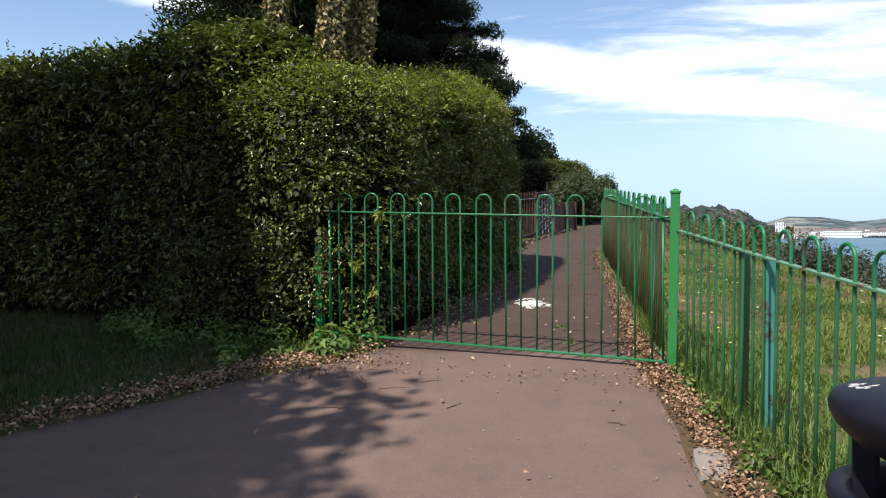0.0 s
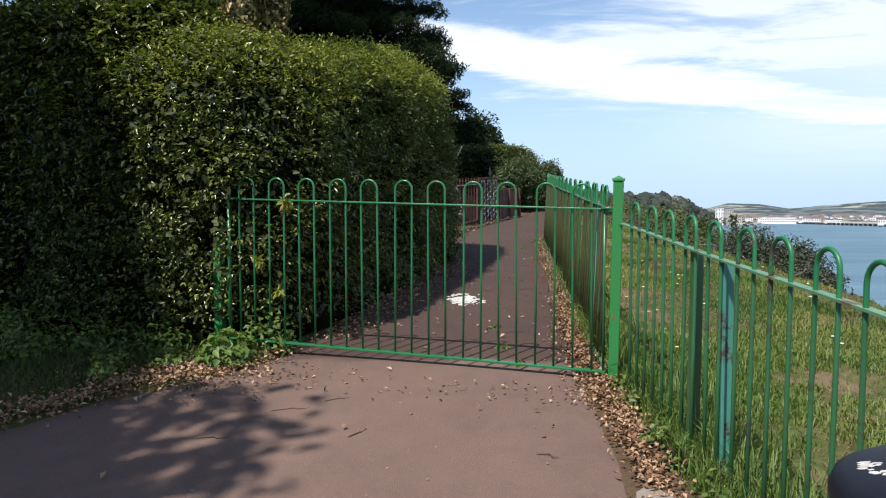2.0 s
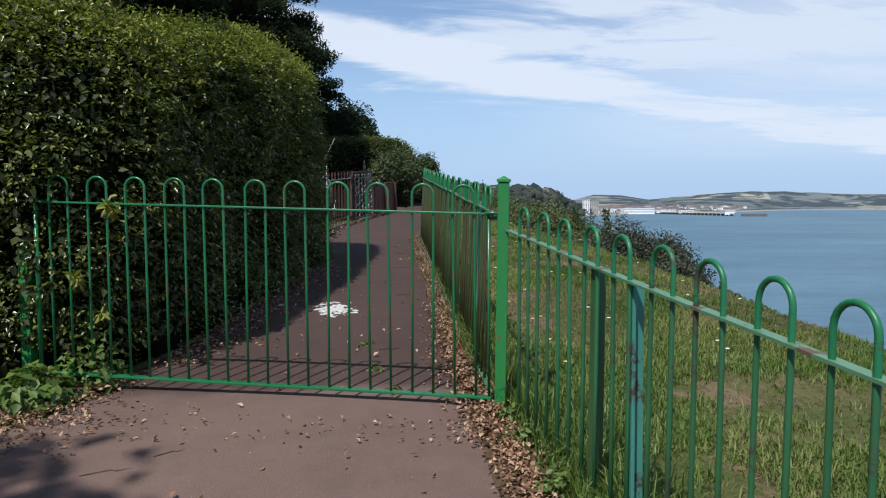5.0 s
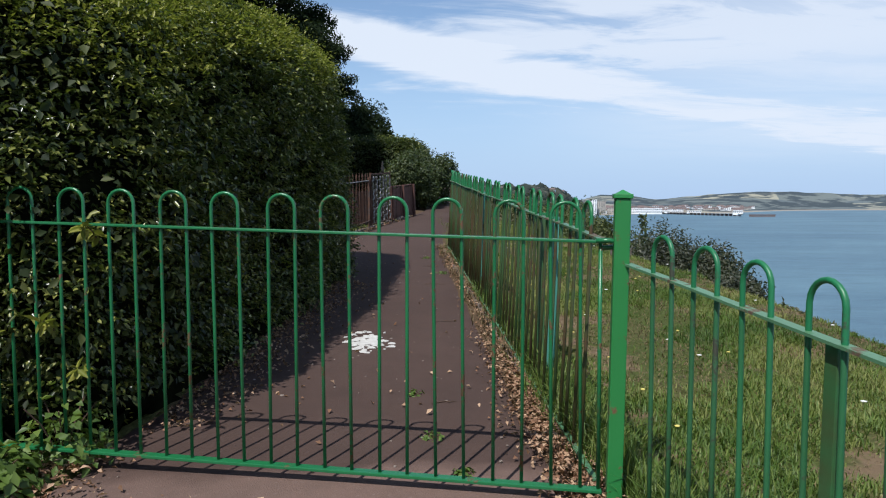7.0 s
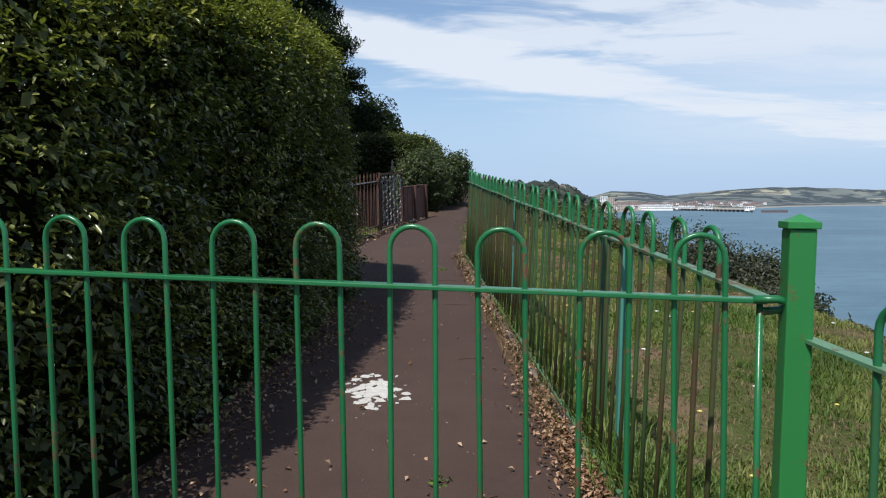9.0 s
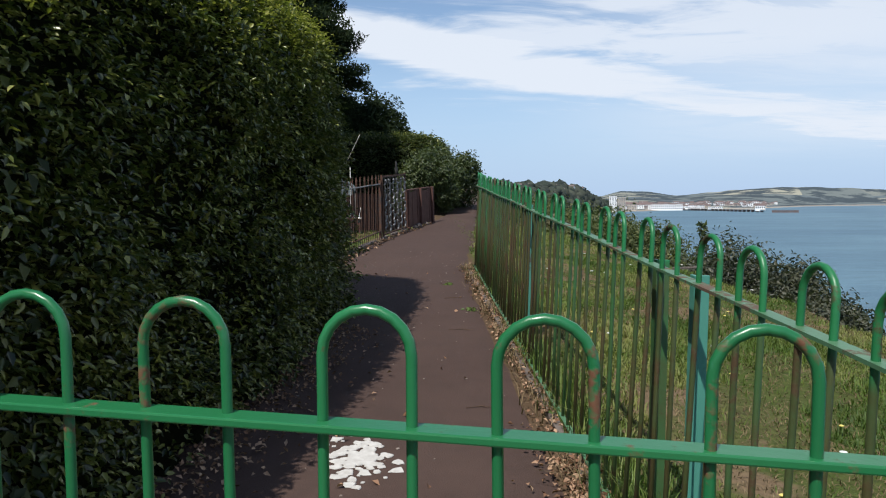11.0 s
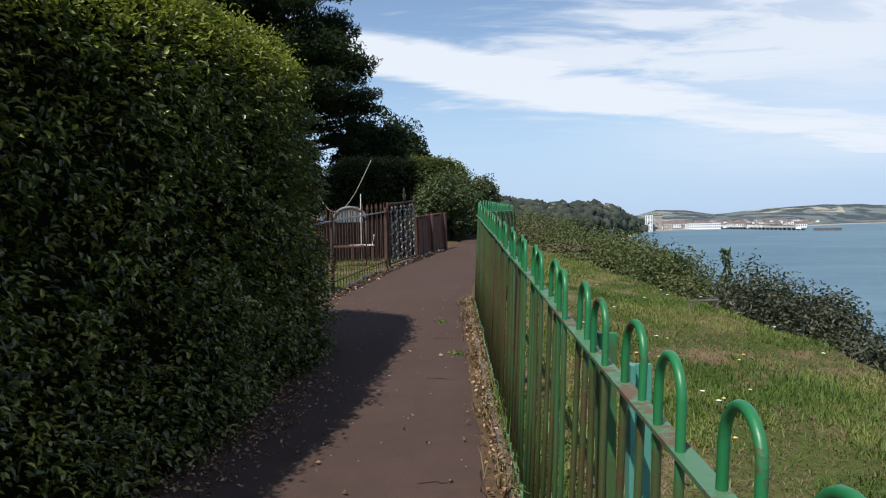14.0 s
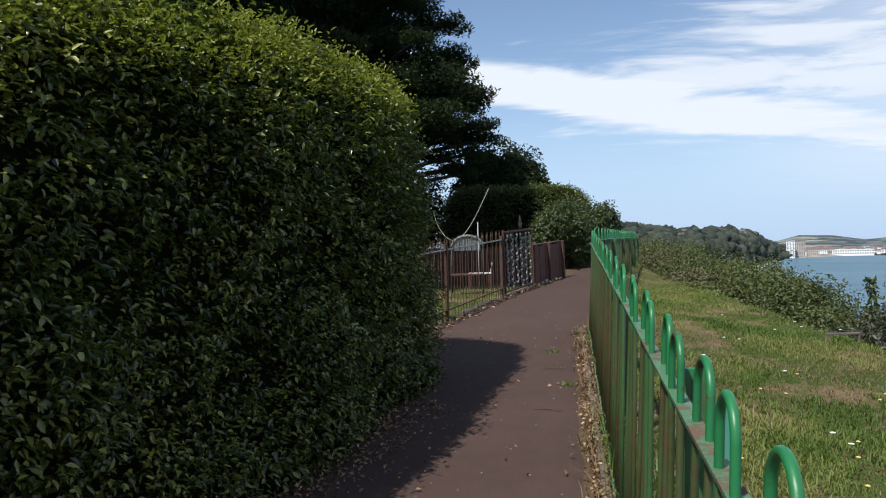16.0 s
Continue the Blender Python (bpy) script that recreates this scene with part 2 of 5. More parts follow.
BLACK_IRON = plain("black iron", (0.018, 0.017, 0.017), (0.05, 0.045, 0.04), 20, 0.55)
BROWN_BOARD = plain("red brown boards", (0.078, 0.036, 0.028), (0.130, 0.062, 0.048), 9, 0.85)
WHITE_WOOD = plain("white painted wood", (0.70, 0.70, 0.67), (0.80, 0.80, 0.78), 9, 0.5)
PALE_BLUE = plain("pale blue paint", (0.10, 0.13, 0.14), (0.17, 0.20, 0.21), 9, 0.6)
BIN_PLASTIC = plain("dark navy plastic", (0.007, 0.0075, 0.014), (0.011, 0.012, 0.018), 12, 0.5, 240, 0.0006, spec=0.2)
BIN_DARK = plain("black plastic liner", (0.006, 0.006, 0.008), (0.010, 0.010, 0.012), 12, 0.7)
DROPPING = plain("dried white splash", (0.46, 0.44, 0.41), (0.66, 0.65, 0.62), 30, 0.8, 140)
CONCRETE = plain("weathered concrete", (0.20, 0.160, 0.135), (0.30, 0.25, 0.215), 9, 0.9, 120, 0.004)
STONE = plain("dull buff stone", (0.10, 0.080, 0.068), (0.20, 0.165, 0.145), 9, 0.9, 120, 0.004)
BARK = plain("bark", (0.055, 0.042, 0.034), (0.10, 0.080, 0.065), 14, 0.95, 40, 0.02)
PINE_BARK = plain("dark pine bark", (0.022, 0.017, 0.015), (0.045, 0.036, 0.030), 14, 0.95, 40, 0.02)
TWIG = plain("dry twig", (0.060, 0.036, 0.024), (0.12, 0.075, 0.048), 14, 0.9)
ROPE = plain("grey rope", (0.36, 0.33, 0.29), (0.46, 0.43, 0.38), 30, 0.9)
WHITE_WALL = plain("white render", (0.88, 0.88, 0.88), (0.93, 0.93, 0.92), 0.1, 0.8, 1.0, 0.01)
BUFF_WALL = plain("buff render", (0.42, 0.36, 0.30), (0.55, 0.50, 0.44), 0.1, 0.9, 1.0, 0.01)
ROOF = plain("slate roof", (0.13, 0.10, 0.095), (0.20, 0.15, 0.14), 0.1, 0.9, 1.0, 0.01)
SAND = plain("pale sand", (0.34, 0.30, 0.25), (0.46, 0.42, 0.36), 0.02, 0.95, 0.3, 0.05)
GLASS_DARK = plain("far window glass", (0.10, 0.12, 0.14), (0.16, 0.18, 0.20), 0.2, 0.2, 2.0, 0.01)
# near-black: the shade between the leaves is put into this colour
HEDGE_CORE = plain("hedge twigs with shade in colour", (0.006, 0.007, 0.004), (0.011, 0.013, 0.006), 6, 1.0, 40, 0.02, spec=0.0)
PRIVET = leafy("hedge leaves", (0.011, 0.021, 0.004), (0.050, 0.072, 0.013), (0.250, 0.258, 0.066), 0.30, 0.24, spec=0.60, stops=(0.24, 0.52, 0.80))
CLIMBER = leafy("broad climber leaves", (0.009, 0.017, 0.006), (0.022, 0.035, 0.010), (0.075, 0.085, 0.022), 0.6, 0.18, spec=0.25)
# bright yellow-green: the sun on the hedge top is put into this colour
SUNLIT_SHOOTS = leafy("hedge shoots with sunlight in colour", (0.115, 0.145, 0.017), (0.215, 0.230, 0.032), (0.330, 0.320, 0.065), 0.45, 0.35)
IVY = leafy("ivy leaves", (0.060, 0.066, 0.020), (0.185, 0.150, 0.050), (0.400, 0.265, 0.115), 0.5, 0.2)
PINE = leafy("pine needles", (0.008, 0.014, 0.007), (0.013, 0.023, 0.010), (0.026, 0.038, 0.015), 0.9, 0.08, spec=0.12)
DARK_LEAF = leafy("dark shrub leaves", (0.014, 0.024, 0.008), (0.036, 0.056, 0.017), (0.085, 0.105, 0.030), 0.5, 0.18)
SCRUB_LEAF = leafy("scrub leaves", (0.026, 0.040, 0.012), (0.060, 0.080, 0.024), (0.135, 0.145, 0.050), 0.6, 0.22)
DRY_SCRUB = leafy("dry scrub leaves", (0.045, 0.045, 0.022), (0.085, 0.082, 0.040), (0.160, 0.145, 0.075), 0.7, 0.15)
PURPLE_LEAF = leafy("dusky shrub leaves", (0.018, 0.022, 0.016), (0.036, 0.044, 0.026), (0.070, 0.070, 0.040), 0.5, 0.15)
NETTLE = leafy("weed leaves", (0.045, 0.085, 0.015), (0.090, 0.150, 0.028), (0.150, 0.215, 0.045), 0.5, 0.3)
GRASS = leafy("grass blades", (0.046, 0.092, 0.012), (0.098, 0.155, 0.022), (0.215, 0.225, 0.064), 0.6, 0.3, 1.1, 0.70)
RANK_GRASS = leafy("rank grass blades", (0.042, 0.092, 0.013), (0.092, 0.158, 0.023), (0.200, 0.235, 0.060), 0.55, 0.3, 2.0)
DEAD_LEAF = leafy("dead leaves", (0.075, 0.040, 0.022), (0.230, 0.118, 0.066), (0.500, 0.340, 0.220), 0.8, 0.1, 3.0)
# grass darkened in its own colour to deepen the shade over the lawn
LAWN = leafy("lawn blades with shade in colour", (0.013, 0.026, 0.003), (0.030, 0.050, 0.006), (0.062, 0.085, 0.012), 0.6, 0.25)
STRAW = leafy("dry grass", (0.055, 0.040, 0.018), (0.130, 0.090, 0.044), (0.240, 0.175, 0.095), 0.8, 0.1, 2.0)
YELLOW_PETAL = plain("yellow petals", (0.62, 0.50, 0.10), (0.72, 0.62, 0.22), 40, 0.7)
DAISY = plain("white petals", (0.75, 0.75, 0.70), (0.82, 0.82, 0.78), 40, 0.7)
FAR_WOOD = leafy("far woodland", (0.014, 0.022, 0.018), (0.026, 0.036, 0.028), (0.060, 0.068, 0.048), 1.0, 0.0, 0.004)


# ---- building helpers ----
def part(name, bm, mat, parent=None, label="", smooth=False):
    """Links a bmesh as one mesh object under a thing or a part."""
    me = bpy.data.meshes.new(name)
    bm.to_mesh(me)
    bm.free()
    return mesh_part(name, me, mat, parent, label, smooth)


def mesh_part(name, me, mat, parent=None, label="", smooth=False):
    if mat is not None and not me.materials:
        me.materials.append(mat)
    if smooth:
        me.polygons.foreach_set("use_smooth", [True] * len(me.polygons))
    ob = new(name, me)
    ob.parent = parent
    if label:
        tagged(ob, label)
    return ob


def thing(name, label, category, group="", kind="", at=None):
    ob = new(name)
    if at is not None:
        ob.matrix_basis = at
    return tagged(ob, label, category, group, kind)


def box(bm, x0, x1, y0, y1, z0, z1, bevel=0.0, m=None):
    made = bmesh.ops.create_cube(bm, size=1)["verts"]
    bmesh.ops.scale(bm, vec=(x1 - x0, y1 - y0, z1 - z0), verts=made)
    bmesh.ops.translate(bm, vec=((x0 + x1) / 2, (y0 + y1) / 2, (z0 + z1) / 2), verts=made)
    if bevel:
        edges = list({e for v in made for e in v.link_edges})
        made = [v for v in bmesh.ops.bevel(bm, geom=edges, offset=bevel, segments=2, affect="EDGES", profile=0.5)["verts"]]
    if m is not None:
        bmesh.ops.transform(bm, matrix=m, verts=made)
    return bm


def boxed(*a, bevel=0.0, m=None):
    return box(bmesh.new(), *a, bevel=bevel, m=m)


def tube(bm, pts, radius, sides=8, ends=True):
    """A bent bar through pts; radius is one number or one for each point."""
    pts = [Vector(p) for p in pts]
    rad = radius if isinstance(radius, (list, tuple)) else [radius] * len(pts)
    rings, up = [], None
    for i, p in enumerate(pts):
        way = (pts[min(i + 1, len(pts) - 1)] - pts[max(i - 1, 0)]).normalized()
        if up is None:
            up = way.orthogonal().normalized()
        up = (up - way * up.dot(way)).normalized()
        side = way.cross(up)
        rings.append([bm.verts.new(p + (up * math.cos(a) + side * math.sin(a)) * rad[i]) for a in [2 * math.pi * k / sides for k in range(sides)]])
    for a, b in zip(rings, rings[1:]):
        for k in range(sides):
            bm.faces.new((a[k], a[(k + 1) % sides], b[(k + 1) % sides], b[k]))
    if ends:
        bm.faces.new(rings[0][::-1])
        bm.faces.new(rings[-1])
    return bm


def lathe(bm, profile, sides=32, centre=(0, 0)):
    rings = []
    for r, z in profile:
        rings.append([bm.verts.new((centre[0] + r * math.cos(a), centre[1] + r * math.sin(a), z)) for a in [2 * math.pi * k / sides for k in range(sides)]])
    for a, b in zip(rings, rings[1:]):
        for k in range(sides):
            bm.faces.new((a[k], a[(k + 1) % sides], b[(k + 1) % sides], b[k]))
    return bm


def raw_mesh(name, verts, faces, size):
    """A mesh from arrays: faces all have the same number of corners."""
    me = bpy.data.meshes.new(name)
    me.vertices.add(len(verts))
    me.vertices.foreach_set("co", np.ascontiguousarray(verts, dtype=np.float32).ravel())
    me.loops.add(faces.size)
    me.loops.foreach_set("vertex_index", faces.astype(np.int32).ravel())
    me.polygons.add(len(faces))
    me.polygons.foreach_set("loop_start", np.arange(0, faces.size, size, dtype=np.int32))
    me.update(calc_edges=True)
    me.validate()
    return me


def unit(v):
    return v / np.maximum(np.linalg.norm(v, axis=1, keepdims=True), 1e-9)


def leaf_cloud(name, P, N, length, width, mat, parent, rng, droop=0.5, tilt=0.6, fold=0.25, label=""):
    """One mesh of small folded leaves at the points P that face along N, more or less."""
    n = len(P)
    N = unit(N + tilt * rng.normal(size=(n, 3)))
    D = rng.normal(size=(n, 3)) + np.array([0, 0, -droop])
    D = unit(D - (D * N).sum(1, keepdims=True) * N)
    S = np.cross(N, D)
    L = (length * rng.uniform(0.6, 1.3, n))[:, None]
    W = (width * rng.uniform(0.7, 1.25, n))[:, None]
    verts = np.stack([P, P + D * L * 0.45 + S * W * 0.5 + N * W * fold, P + D * L - N * L * 0.12, P + D * L * 0.45 - S * W * 0.5 + N * W * fold], 1).reshape(-1, 3)
    i = np.arange(n)[:, None] * 4
    faces = np.concatenate([i + [0, 1, 2], i + [0, 2, 3]], 1).reshape(-1, 3)
    ob = mesh_part(name, raw_mesh(name, verts, faces, 3), mat, parent, label)
    return tagged(ob, kind="stuff")


def oval_leaves(name, P, N, length, width, mat, parent, rng, label=""):
    """Pointed oval leaves in drooping sprays: they grow out along N, face up and hang at the tip."""
    n = len(P)
    D = unit(N * 0.6 + rng.normal(size=(n, 3)) * np.array([0.8, 0.8, 0.40]) + np.array([0, 0, -0.28]))
    U = np.array([0, 0, 1.0]) + 0.30 * N + rng.normal(size=(n, 3)) * 0.36
    U = unit(U - (U * D).sum(1, keepdims=True) * D)
    S = np.cross(U, D)
    L = (length * rng.uniform(0.55, 1.35, n))[:, None]
    W = (width * rng.uniform(0.7, 1.25, n))[:, None]
    a, b = P + D * L * 0.30, P + D * L * 0.68 - U * L * 0.05
    verts = np.stack([P, a + S * W * 0.48 + U * W * 0.18, b + S * W * 0.38 + U * W * 0.12, P + D * L - U * L * 0.22, b - S * W * 0.38 + U * W * 0.12, a - S * W * 0.48 + U * W * 0.18], 1).reshape(-1, 3)
    i = np.arange(n)[:, None] * 6
    faces = np.concatenate([i + [0, 1, 2, 3], i + [0, 3, 4, 5]], 1).reshape(-1, 4)
    return tagged(mesh_part(name, raw_mesh(name, verts, faces, 4), mat, parent, label), kind="stuff")


def surface_points(me, n, rng):
    """Points spread evenly over a mesh's faces, with the normals."""
    me.calc_loop_triangles()
    tri = np.empty(len(me.loop_triangles) * 3, np.int32)
    me.loop_triangles.foreach_get("vertices", tri)
    co = np.empty(len(me.vertices) * 3, np.float32)
    me.vertices.foreach_get("co", co)
    co, tri = co.reshape(-1, 3), tri.reshape(-1, 3)
    a, b, c = co[tri[:, 0]], co[tri[:, 1]], co[tri[:, 2]]
    cr = np.cross(b - a, c - a)
    area = np.linalg.norm(cr, axis=1)
    k = rng.choice(len(tri), n, p=area / area.sum())
    u, v = rng.random(n), rng.random(n)
    flip = u + v > 1
    u[flip], v[flip] = 1 - u[flip], 1 - v[flip]
    return a[k] + u[:, None] * (b - a)[k] + v[:, None] * (c - a)[k], unit(cr[k])


def rough_hull(size, r, cell, bumps, fine, shift=0.0):
    """A rounded block from (0,0,0) to size, uneven as a clipped hedge is; returns a mesh."""
    bm = bmesh.new()
    X, Y, Z = size
    counts = [max(2, int(s / cell)) for s in size]
    for axis in range(3):
        a, b = (axis + 1) % 3, (axis + 2) % 3
        for end in (0, 1):
            grid = {}
            for i in range(counts[a] + 1):
                for j in range(counts[b] + 1):
                    p = [0, 0, 0]
                    p[axis], p[a], p[b] = size[axis] * end, size[a] * i / counts[a], size[b] * j / counts[b]
                    grid[i, j] = bm.verts.new(p)
            for i in range(counts[a]):
                for j in range(counts[b]):
                    q = [grid[i, j], grid[i + 1, j], grid[i + 1, j + 1], grid[i, j + 1]]
                    bm.faces.new(q if end else q[::-1])
    bmesh.ops.remove_doubles(bm, verts=bm.verts, dist=1e-4)
    for v in bm.verts:
        p = v.co.copy()
        q = Vector((min(max(p.x, r), X - r), min(max(p.y, r), Y - r), min(max(p.z, 0), Z - r)))
        d = p - q
        out = d.normalized() if d.length > 1e-6 else Vector((0, 0, 0))
        p = q + out * r
        s = Vector((shift, shift * 2, shift * 3))
        p += out * (noise.noise(p * 0.9 + s) * bumps + noise.noise(p * 4.0 + s) * fine)
        v.co = p
    bm.normal_update()
    me = bpy.data.meshes.new("core")
    bm.to_mesh(me)
    bm.free()
    return me


# ---- the lie of the land ----
def edge_x(y):
    """Where the turf breaks off towards the sea."""
    return 3.95 - 0.10 * np.clip(y - 8.0, -2.0, 15.5) + 0.25 * np.sin(y * 0.7) * 0.5


def land(x, y):
    """Height of the ground."""
    x, y = np.asarray(x, float), np.asarray(y, float)
    z = 0.185 + 0.063 * np.clip(y, -25.0, 40.0)
    z = z - 0.075 * np.clip(x - 0.8, 0.0, 30.0)
    # the garden stays level where the path climbs on past it
    border = np.interp(y, [13.0, 15.4, 17.9, 22.0, 40.0], [-0.9, -0.51, 0.21, 0.4, 0.4])
    z = z - 0.063 * np.clip(y - 14.0, 0.0, 14.0) * np.clip((border - x) / 0.5, 0, 1)
    # the turf levels out where the fence bends away
    z = z - 0.03 * np.clip(y - 15.0, 0.0, 15.0) * np.clip((x - 1.15 - 0.126 * np.clip(y - 15.0, 0.0, 25.0)) / 0.7, 0, 1)
    past = np.clip(x - edge_x(y), 0.0, None)
    z = z - 0.85 * past * np.clip(past / 1.2, 0, 1)
    back_rise = 0.02 * np.clip(-8.0 - x, 0, 150)
    z = z + back_rise
    far_drop = np.clip(y - 120.0, 0, None) * 0.25 + np.clip(-60.0 - y, 0, None) * 0.02
    return np.maximum(z - far_drop, -42.0)


def landz(x, y):
    return float(land(x, y))


# the path: one strip with a flared mouth, a little above the turf
LEFT = [(-9, -6.5), (-3, -5.6), (0, -4.6), (1.6, -4.2), (2.6, -3.35), (3.3, -2.80), (3.7, -2.45), (4.05, -2.22), (4.5, -1.9), (4.95, -1.52), (5.4, -1.35), (7, -1.2), (9, -1.05), (12.4, -1.07), (13.4, -0.86), (14.9, -0.53), (16.7, -0.05), (17.9, 0.37), (19.5, 0.8), (22, 1.1), (26, 1.3), (34, 2.0)]
RIGHT = [(-9, 1.0), (-3, 0.86), (1, 0.74), (3, 0.68), (4.6, 0.67), (5.2, 0.64), (6, 0.635), (10, 0.68), (11, 0.71), (12.6, 0.76), (15, 1.04), (18, 1.36), (22, 1.80), (26, 2.3), (34, 3.1)]


def along(table, y):
    return float(np.interp(y, [r[0] for r in table], [r[1] for r in table]))


xs = np.array([-4200, -2000, -900, -400, -180, -90, -45, -25, -16, -12, -9.5] + list(np.linspace(-8, 7, 76)) + [7.5, 8.5, 10, 12, 15, 19, 24, 30, 37, 45, 54, 70, 120, 300])
ys = np.array([-4200, -1500, -500, -200, -100, -50, -28, -16, -10] + list(np.linspace(-6, 30, 121)) + [32, 35, 40, 50, 65, 85, 110, 140, 200, 260, 320, 420, 900])
gx, gy = np.meshgrid(xs, ys, indexing="ij")
gz = land(gx, gy)
near = (np.abs(gx) < 7.5) & (gy > -7) & (gy < 31)
wobble = np.array([[noise.noise(Vector((a * 1.3, b * 1.3, 0.0))) for b in ys] for a in xs])
off_path = np.clip((np.abs(gx + 0.1) - 1.6) / 0.8, 0, 1)
edges_l = np.array([along(LEFT, b) for b in ys])
edges_r = np.array([along(RIGHT, b) for b in ys])
under = (gx > edges_l + 0.12) & (gx < edges_r - 0.12)
gz = gz + near * wobble * 0.05 * off_path - 0.012 - 0.07 * under
idx = np.arange(gx.size).reshape(gx.shape)
quads = np.stack([idx[:-1, :-1], idx[1:, :-1], idx[1:, 1:], idx[:-1, 1:]], -1).reshape(-1, 4)
ground = mesh_part("ground", raw_mesh("ground", np.stack([gx, gy, gz], -1).reshape(-1, 3), quads, 4), GROUND, smooth=True)
tagged(ground, "rough clifftop turf sloping up along a path and breaking off to the sea", "ground", kind="structure")

bm = bmesh.new()
rows = []
for y in np.arange(-9, 34.01, 0.16):
    l = along(LEFT, y) + 0.05 * noise.noise(Vector((y * 2.1, 3, 0))) + 0.025 * noise.noise(Vector((y * 9, 5, 0)))
    r = along(RIGHT, y) + 0.05 * noise.noise(Vector((y * 2.3, 8, 0))) + 0.03 * noise.noise(Vector((y * 8, 1, 0)))
    ring = []
    for k in range(13):
        u = k / 12
        x = l + (r - l) * u
        crown = 0.010 * (1 - (2 * u - 1) ** 2) + 0.004 * noise.noise(Vector((x * 2, y * 2, 0)))
        ring.append(bm.verts.new((x, y, landz(min(x, 0.8), y) + crown - (0.03 if k in (0, 12) else 0))))
    rows.append(ring)
for a, b in zip(rows, rows[1:]):
    for k in range(12):
        bm.faces.new((a[k], a[k + 1], b[k + 1], b[k]))
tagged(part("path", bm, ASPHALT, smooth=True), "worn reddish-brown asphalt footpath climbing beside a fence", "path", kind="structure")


def path_z(x, y):
    return landz(min(x, 0.8), y) + 0.008


bm = bmesh.new()
n_sea = 40
grid = [[bm.verts.new((-4300 + 9000 * i / n_sea, -4300 + 9000 * j / n_sea, -36.0)) for j in range(n_sea + 1)] for i in range(n_sea + 1)]
for i in range(n_sea):
    for j in range(n_sea):
        bm.faces.new((grid[i][j], grid[i + 1][j], grid[i + 1][j + 1], grid[i][j + 1]))
tagged(part("water", bm, SEA), "calm blue-green sea of a wide bay", "sea", kind="structure")

# far shore of the bay, round to the hills
SHORE = [(-60, 700), (0, 800), (5, 900), (10, 1000), (12, 1120), (13.9, 1300), (15.0, 1600), (16.2, 2060), (21, 2400), (24, 2500), (27, 2700), (30, 3250), (34, 3550), (45, 3550), (60, 3550), (80, 3600)]
TOPS = [(-60, 3.0), (0, 2.0), (5, 1.15), (8.4, 0.70), (12.4, 0.72), (14.3, 0.40), (15.5, 0.25), (17, 0.60), (19.1, 0.52), (21.1, 0.19), (23.1, 0.37), (25.1, 0.55), (27, 0.67), (28.9, 0.74), (30.7, 0.69), (32.4, 0.60), (34.1, 0.49), (45, 0.3), (60, 0.1), (80, 0.0)]


def far_height(a, r):
    s = np.interp(a, [p[0] for p in SHORE], [p[1] for p in SHORE])
    top = np.tan(np.radians(np.interp(a, [p[0] for p in TOPS], [p[1] for p in TOPS])))
    d = r - s
    cliff = np.interp(a, [13.8, 16.3], [1.0, 0.0])
    wood_top = top * (s + 260.0) + 37.0
    h_cliff = wood_top * np.clip(d / 200.0, 0, 1) ** 0.7
    hill_at = 4200.0
    town = 3.0 + 10.0 * np.clip(d / 350.0, 0, 1)
    h_town = town + (top * hill_at + 36.0 - 12.0) * np.clip((r - s - 350.0) / (hill_at - s - 350.0), 0, 1) ** 1.3
    h = cliff * h_cliff + (1 - cliff) * h_town
    h = np.where(d < 55, np.minimum(h, 0.045 * d), h)
    return np.where(d > 0, np.minimum(h, 260.0), np.maximum(-6.0, d * 0.05)) - 36.0


az = np.concatenate([np.arange(-60, 4, 2.0), np.arange(4, 36, 0.2), np.arange(36, 81, 1.5)])
rr = np.concatenate([np.arange(650, 3000, 30.0), np.arange(3000, 4300, 60.0)])
ga, gr = np.meshgrid(az, rr, indexing="ij")
fz = far_height(ga, gr)
rough = np.array([[noise.noise(Vector((math.sin(radians(a)) * r, math.cos(radians(a)) * r, 0)) * 0.012) for r in rr] for a in az])
fz = fz + np.where(fz > -33, rough * 5.0, 0)
idx = np.arange(ga.size).reshape(ga.shape)
quads = np.stack([idx[:-1, :-1], idx[:-1, 1:], idx[1:, 1:], idx[1:, :-1]], -1).reshape(-1, 4)
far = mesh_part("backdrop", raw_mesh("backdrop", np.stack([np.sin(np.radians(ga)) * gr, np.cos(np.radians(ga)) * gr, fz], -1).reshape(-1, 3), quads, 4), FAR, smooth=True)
tagged(far, "far shore with wooded cliff, fields and low hills, tinted for haze", "hills", kind="structure")

# ---- hedges ----
rng = np.random.default_rng(11)


